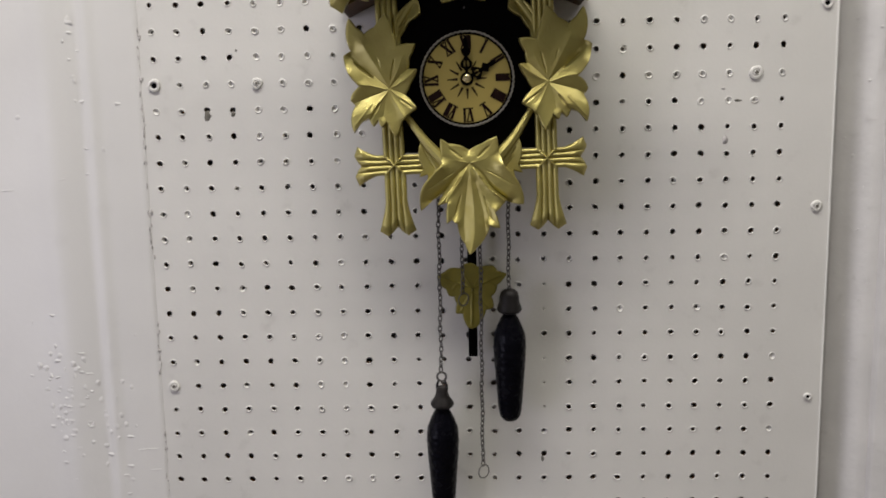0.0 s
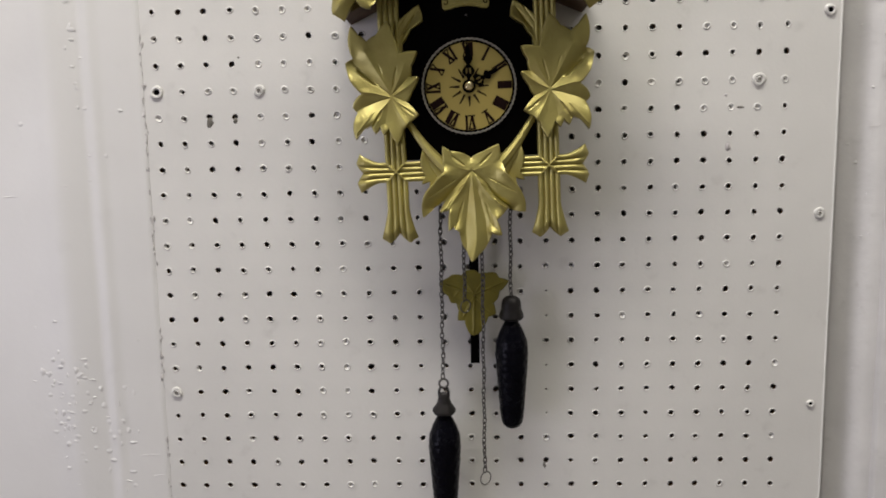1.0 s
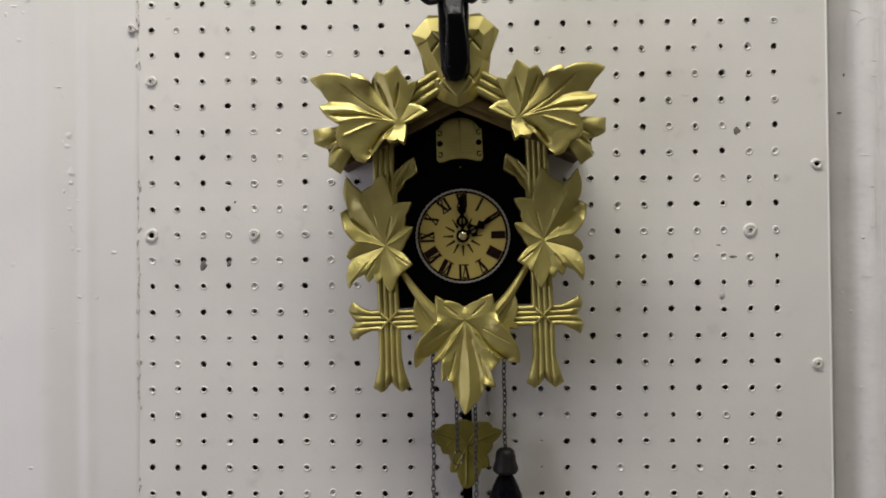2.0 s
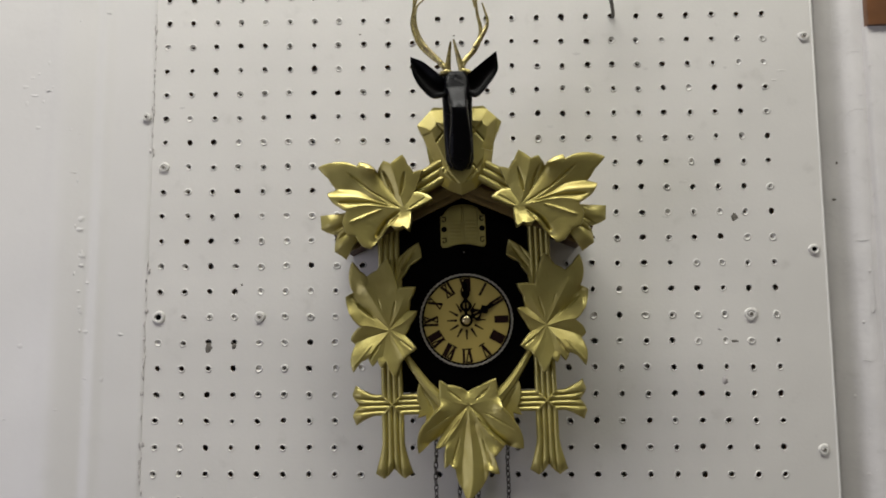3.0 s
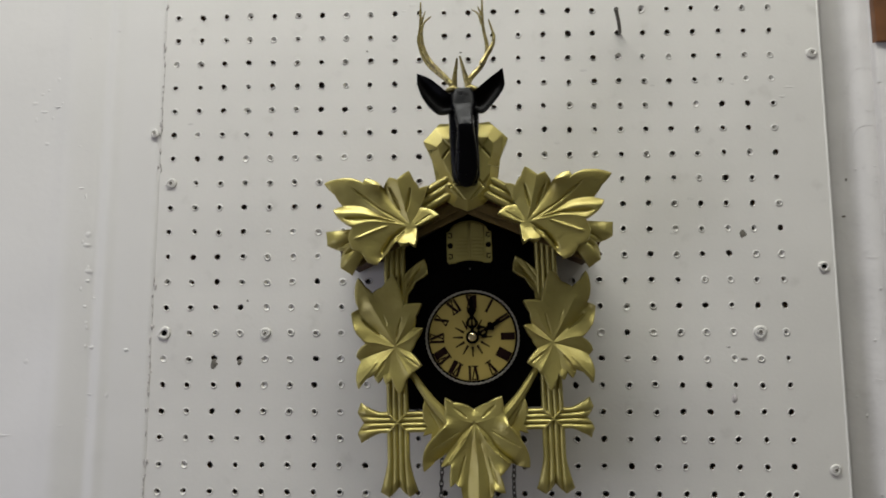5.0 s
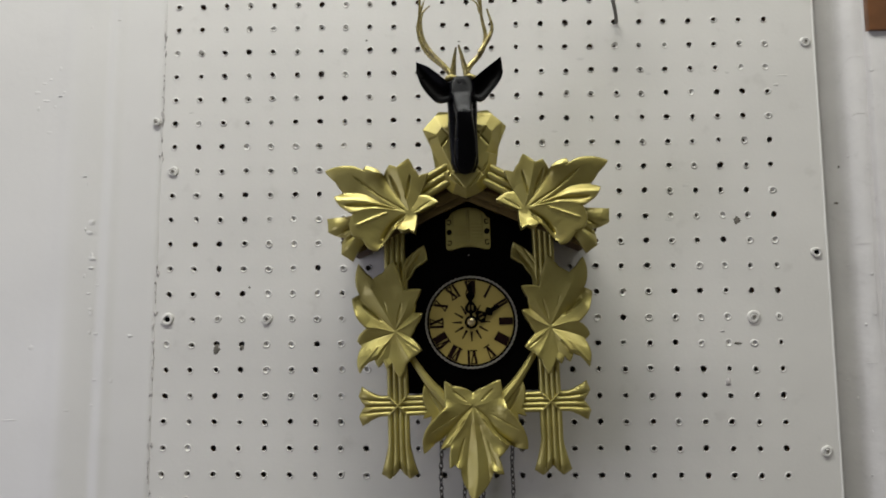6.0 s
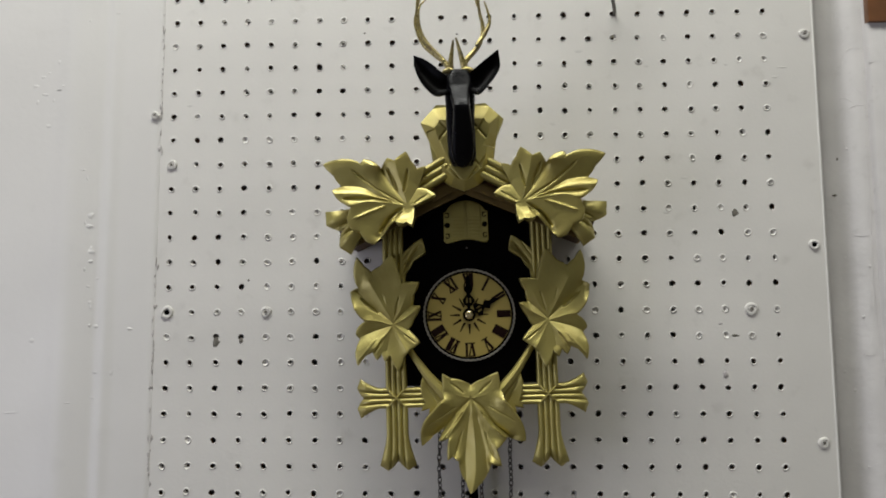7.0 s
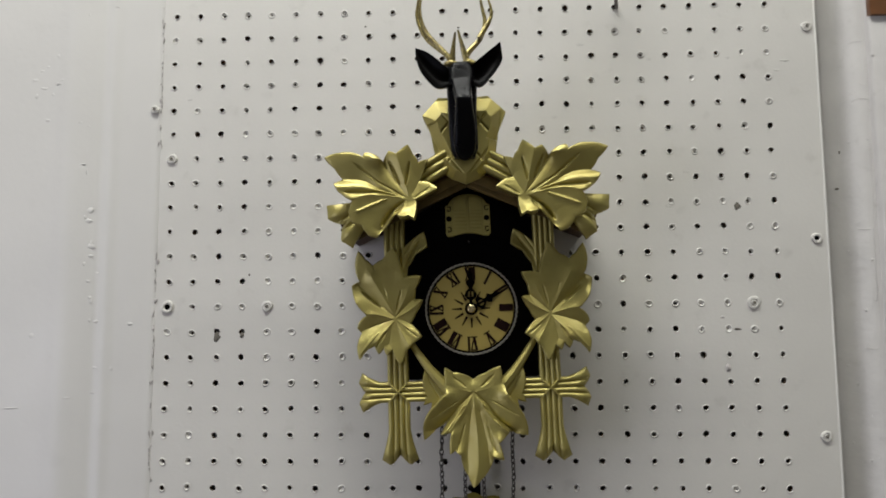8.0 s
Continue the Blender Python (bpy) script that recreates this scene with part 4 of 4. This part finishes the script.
# ---- pine cone weights ----
def cone_weight(x, z, label, ring=True):
    """A cast pine cone, hung by its cap: origin at the eye of the hook."""
    ob = thing("pine_cone_weight", pose(x, CHAIN_Y, z), label, "clock weight", "pine cone weights on the chains")
    profile = [(6.0, -31), (7.0, -33), (9.6, -38), (12.6, -45), (14.8, -52), (15.7, -61), (15.3, -72), (14.6, -84), (13.7, -96), (12.8, -108), (11.9, -119), (11.0, -128), (9.6, -134), (6.5, -138), (2.5, -139.5)]
    fine = [(p.x * MM, p.z * MM) for p in spline([(r, 0, h) for r, h in profile], 7)]

    def scales(a, h):
        row = -h / MM / 7.0
        q = (a / (2 * math.pi) * 10 + 0.5 * (math.floor(row) % 2)) % 1.0
        s = row % 1.0
        tooth = max(0.0, 1 - 2.0 * abs(q - 0.5) * (0.6 + s)) * (1 - 0.7 * s)
        return 1 + 0.04 * tooth * (1 if -136 < h / MM < -40 else 0.2)

    bm = bmesh.new()
    lathe(bm, fine, 72, scales)
    part("cone", bm, IRON, ob, "blackened cast pine cone", sharp=60)
    cap = ((4.2, -10), (5.4, -12), (6.2, -17), (7.6, -21), (11.2, -26), (11.6, -28), (10.6, -30), (6.2, -31.5)) if ring else ((2.2, -7), (5.5, -8), (8.2, -10.5), (9.4, -15), (9.6, -20), (11.6, -25), (12.0, -28), (10.6, -30), (6.2, -31.5))
    bm = bmesh.new()
    lathe(bm, [(r * MM, h * MM) for r, h in cap], 24, lambda a, h: 1 + 0.03 * math.sin(5 * a))
    part("cap", bm, CAPIRON, ob)
    if ring:
        bm = bmesh.new()
        torus(bm, 4.4 * MM, 1.1 * MM, 22, 8)
        part("hook", bm, STEEL, ob, "steel hook ring")
    for s in (-1, 1) if ring else ():
        bm = bmesh.new()
        tube(bm, [(s * 4.4 * MM, -2 * MM * s, -13 * MM), (s * 4.6 * MM, -1 * MM * s, -8 * MM), (s * 3.0 * MM, 0, -3.6 * MM)], [1.7 * MM, 1.3 * MM, 0.9 * MM], 8)
        part("lug", bm, CAPIRON, ob)
    return ob


cone_weight(-0.0270, 1.2110, "black pine cone weight hanging low on its chain")
cone_weight(0.0400, 1.3050, "black pine cone weight hanging high on its chain", False)

# ---- pendulum ----
pend = thing("pendulum", pose(0.0045, -0.016, 1.336), "dark wooden pendulum with a dull gold leaf bob", "pendulum")
bm = bmesh.new()
box(bm, -0.0045, 0.0045, -0.0015, 0.0015, -0.108, 0.088, 0.0006)
part("rod", bm, BLACK, pend, "black wooden rod", sharp=30)
BOB = [(-31, -27), (-24, -22), (-19, -18.5), (-11, -19), (-7, -15), (-1, -14), (5, -17.5), (11, -17), (19, -17), (22, -22), (30.5, -25), (27, -31), (22, -36), (21, -42), (17, -47), (19, -58), (12, -60.5), (9, -69), (5, -76), (-1, -79), (-5, -77), (-9, -64), (-15, -63.5), (-14, -54), (-16, -47), (-21, -46), (-23, -40), (-28, -35)]
BOB_RIDGES = [(0.8, 0.8, [(-31, -27), (-1, -15), (30, -25)]), (1.6, 1.6, [(-6, -38), (6, -38)]), (0.5, 0.9, [(21, -42), (17, -58), (2, -78)]), (0.5, 0.9, [(-21, -44), (-13, -60), (-3, -78)])]
BOB_VEINS = [(0, -38, -28, -28, 1.1, -0.8), (0, -38, 28, -26, 1.1, -0.8), (0, -40, -11, -60, 1.0, -0.7), (0, -40, 15, -57, 1.0, -0.7), (0, -38, -1, -76, 1.2, -0.9), (0, -38, -10, -22, 0.9, -0.6), (0, -38, 12, -20, 0.9, -0.6), (-14, -33, -20, -40, 0.8, -0.5), (14, -32, 22, -36, 0.8, -0.5)]
leaf("bob", (0, -36), [(1.1 * x, z) for x, z in BOB], BOB_RIDGES, BOB_VEINS, -1.7, 1, pend, DULL, "dull gold leaf bob", 1.5)

# ---- small things on the board and wall ----
hook = thing("pegboard_peg", pose(0.1545, 0.004, 1.8045), "dark steel peg stuck into the pegboard", "peg")
bm = bmesh.new()
line = spline([(0, 0, 0), (-0.0003, -0.008, 0.0004), (-0.004, -0.022, 0.004), (-0.010, -0.040, 0.009)], 5)
tube(bm, line, [0.0019] * len(line), 10)
part("shaft", bm, STEEL, hook)
bm = bmesh.new()
lathe(bm, [(0.0021, 0.0), (0.0023, 0.001), (0.0016, 0.0022)], 12, None, "y")
ob = part("tip", bm, STEEL, hook)
ob.location = line[-1]


def spot(name, x, z, rx, rz, label, mat, seed, y=0.0, h=0.0005):
    bm = bmesh.new()
    lump(bm, x, y, z, rx, h, rz, seed, 11)
    return tagged(part(name, bm, mat), label, "stain")


spot("glue_spot", 0.268, 1.596, 0.0042, 0.0046, "brown-grey patch of old glue on the pegboard", SMUDGE, 1)
spot("grime_shade_spot", -0.2537, 1.4695, 0.0043, 0.0056, "grey patch of grime and hole shade at a pegboard hole", SMUDGE, 2)
# Not dirt: the dark of a lengthened hole, painted as a flat spot.
spot("grime_shade_spot", -0.2283, 1.4712, 0.0028, 0.003, "grey patch of grime and hole shade at a pegboard hole", SMUDGE, 16)
spot("grime_shade_spot", -0.222, 1.532, 0.0014, 0.0014, "small dark speck on the pegboard", SMUDGE, 3)
spot("grime_shade_spot", 0.0748, 1.1140, 0.0020, 0.0036, "dark grimy streak below a pegboard hole", SMUDGE, 15)
spot("paint_chip", 0.252, 1.437, 0.0035, 0.0045, "chipped paint blister on the pegboard", CAULK, 4, 0, 0.0012)
spot("grime_shade_spot", 0.263, 1.474, 0.0042, 0.0014, "faint grey scuff on the pegboard", SMUDGE, 6)
spot("paint_chip", 0.249, 1.486, 0.003, 0.0012, "small raised paint scratch on the pegboard", CAULK, 7, 0, 0.0007)
spot("paint_chip", 0.322, 1.745, 0.006, 0.0012, "raised paint scratch on the pegboard", BOARD, 8, 0, 0.0004)
spot("paint_chip", 0.314, 1.735, 0.004, 0.0014, "raised paint scratch on the pegboard", BOARD, 9, 0, 0.0004)

spot("paint_chip", -0.058, 1.840, 0.006, 0.0028, "raised paint scuff on the pegboard", BOARD, 17, 0, 0.0002)
spot("paint_chip", -0.067, 1.833, 0.004, 0.0014, "raised paint scuff on the pegboard", BOARD, 18, 0, 0.0002)
spot("grime_shade_spot", -0.0085, 1.787, 0.0016, 0.0010, "small dark speck on the pegboard", SMUDGE, 19)
spot("grime_shade_spot", -0.105, 1.790, 0.0014, 0.0010, "small dark speck on the pegboard", SMUDGE, 20)
for k, (x, z, rx, rz) in enumerate(((0.117, 1.766, 0.008, 0.0025), (0.186, 1.749, 0.006, 0.003), (0.266, 1.749, 0.004, 0.0022), (0.089, 1.69, 0.006, 0.003), (0.219, 1.632, 0.007, 0.003), (0.201, 1.597, 0.007, 0.003), (0.255, 1.62, 0.0016, 0.001), (-0.288, 1.715, 0.006, 0.002), (-0.118, 1.384, 0.002, 0.0045))):
    spot("grey_scuff", x, z, rx, rz, "faint grey scuff on the pegboard", SCUFF, 30 + k, 0.00015, 0.0002)

# crumbling filler along the joint between panelling and pegboard
bm = bmesh.new()
rr = random.Random(11)
for i in range(150):
    z = rr.uniform(0.95, 2.0)
    if noise.noise((0, 0, z * 9)) < -0.12:
        continue
    lump(bm, -0.3182 + rr.gauss(0, 0.0009), -0.0006, z, rr.uniform(0.0004, 0.0012), rr.uniform(0.0003, 0.0009), rr.uniform(0.0008, 0.004), i, 6)
tagged(part("joint_filler", bm, CAULK), "crumbling filler along the pegboard's edge", "filler", kind="stuff")

# old drips and blisters in the paint of the panelling
def panel_y(x):
    for (xa, ya), (xb, yb) in zip(left_profile, left_profile[1:]):
        if xa <= x <= xb and xb > xa:
            return ya + (yb - ya) * (x - xa) / (xb - xa)
    return 0.0


bm = bmesh.new()
for i in range(124):
    if i >= 110:
        z = rr.uniform(1.48, 1.665)
        x = -0.389 - 0.06 * (z - 1.55) + rr.gauss(0, 0.0045)
    elif i < 72:
        x, z = rr.gauss(-0.415, 0.014), rr.gauss(1.18, 0.035)
    elif i < 96:
        x, z = rr.gauss(-0.368, 0.012), rr.gauss(1.13, 0.05)
    else:
        x, z = rr.uniform(-0.47, -0.33), rr.uniform(1.0, 1.85)
    lump(bm, x, panel_y(x), z, rr.uniform(0.001, 0.005), rr.uniform(0.0002, 0.0005) if i < 110 else 0.0003, rr.uniform(0.001, 0.0042), i + 500, 9)
for i in range(9):
    x, z = rr.gauss(-0.445, 0.012), rr.gauss(1.735, 0.022)
    lump(bm, x, panel_y(x), z, rr.uniform(0.002, 0.006), rr.uniform(0.0002, 0.0004), rr.uniform(0.0015, 0.004), i + 700, 9)
for x, z, w in ((-0.368, 1.817, 0.003), (-0.394, 1.688, 0.003), (-0.376, 1.44, 0.004), (-0.378, 1.415, 0.004), (-0.425, 1.735, 0.006), (-0.335, 1.128, 0.009), (-0.330, 1.105, 0.008), (-0.343, 1.127, 0.006), (-0.40, 1.232, 0.007), (-0.393, 1.21, 0.005), (-0.402, 1.692, 0.0032), (-0.398, 1.648, 0.0045), (-0.46, 1.40, 0.012), (-0.405, 1.41, 0.006)):
    lump(bm, x, panel_y(x), z, w, 0.0005, 0.0009, int(z * 1e4), 12)
tagged(part("paint_blisters", bm, WALL), "raised drips and blisters in the white paint", "paint drips", kind="stuff")

# edges of old paint layers on the casing
def casing_y(x):
    for (xa, ya), (xb, yb) in zip(right_profile, right_profile[1:]):
        if xa <= x <= xb and xb > xa:
            return ya + (yb - ya) * (x - xa) / (xb - xa)
    return 0.011


bm = bmesh.new()
for k, line in enumerate((
    [(0.407, 1.46), (0.406, 1.55), (0.4075, 1.62), (0.4065, 1.69)],
    [(0.384, 1.65), (0.385, 1.695), (0.389, 1.717), (0.397, 1.713), (0.4005, 1.698)],
    [(0.393, 1.574), (0.399, 1.573), (0.405, 1.5735)],
    [(0.403, 1.525), (0.4055, 1.522), (0.4055, 1.505), (0.403, 1.502), (0.402, 1.514)],
    [(0.394, 1.455), (0.400, 1.4535), (0.404, 1.456)],
    [(0.411, 1.33), (0.409, 1.38), (0.4105, 1.43)],
    [(0.400, 1.30), (0.405, 1.29), (0.409, 1.30)],
    [(0.387, 1.845), (0.388, 1.81), (0.386, 1.79), (0.3865, 1.775)],
    [(0.391, 1.70), (0.390, 1.735), (0.395, 1.765), (0.405, 1.768), (0.412, 1.765)],
    [(0.391, 1.66), (0.391, 1.69), (0.396, 1.706), (0.408, 1.707), (0.413, 1.70)],
    [(0.398, 1.735), (0.404, 1.722), (0.411, 1.725)],
)):
    pts = []
    for p in spline([(x, 0, z) for x, z in line], 8):
        x = p[0] + 0.0007 * noise.noise((p[2] * 90, k, 0))
        pts.append((x, casing_y(x) - 0.0001, p[2]))
    n = len(pts) - 1
    tube(bm, pts, [0.0001 + 0.0004 * math.sin(math.pi * i / n) * (0.7 + 0.6 * noise.noise((i * 0.7, k, 5))) for i in range(n + 1)], 6)
for k in range(26):
    x, z = rr.uniform(0.378, 0.43), rr.uniform(1.1, 1.78)
    lump(bm, x, casing_y(x), z, rr.uniform(0.0006, 0.003), 0.0004, rr.uniform(0.0006, 0.002), k + 900, 8)
tagged(part("paint_ridges", bm, CASING), "lifted edges and drips of old white paint", "flaking paint", kind="stuff")
spot("paint_nick", 0.381, 1.617, 0.0032, 0.0011, "dark nick in the white casing", SMUDGE, 12, casing_y(0.381))
spot("paint_nick", 0.3845, 1.655, 0.0012, 0.002, "small dark nick in the white casing", SMUDGE, 13, casing_y(0.3845))

# varnished timber over the casing
bm = bmesh.new()
box(bm, 0.4112, 0.56, -0.0015, 0.0105, 1.791, 2.25, 0.0012)
timber = tagged(part("timber_post", bm, WOOD, sharp=30), "varnished brown timber against the white casing", "timber")
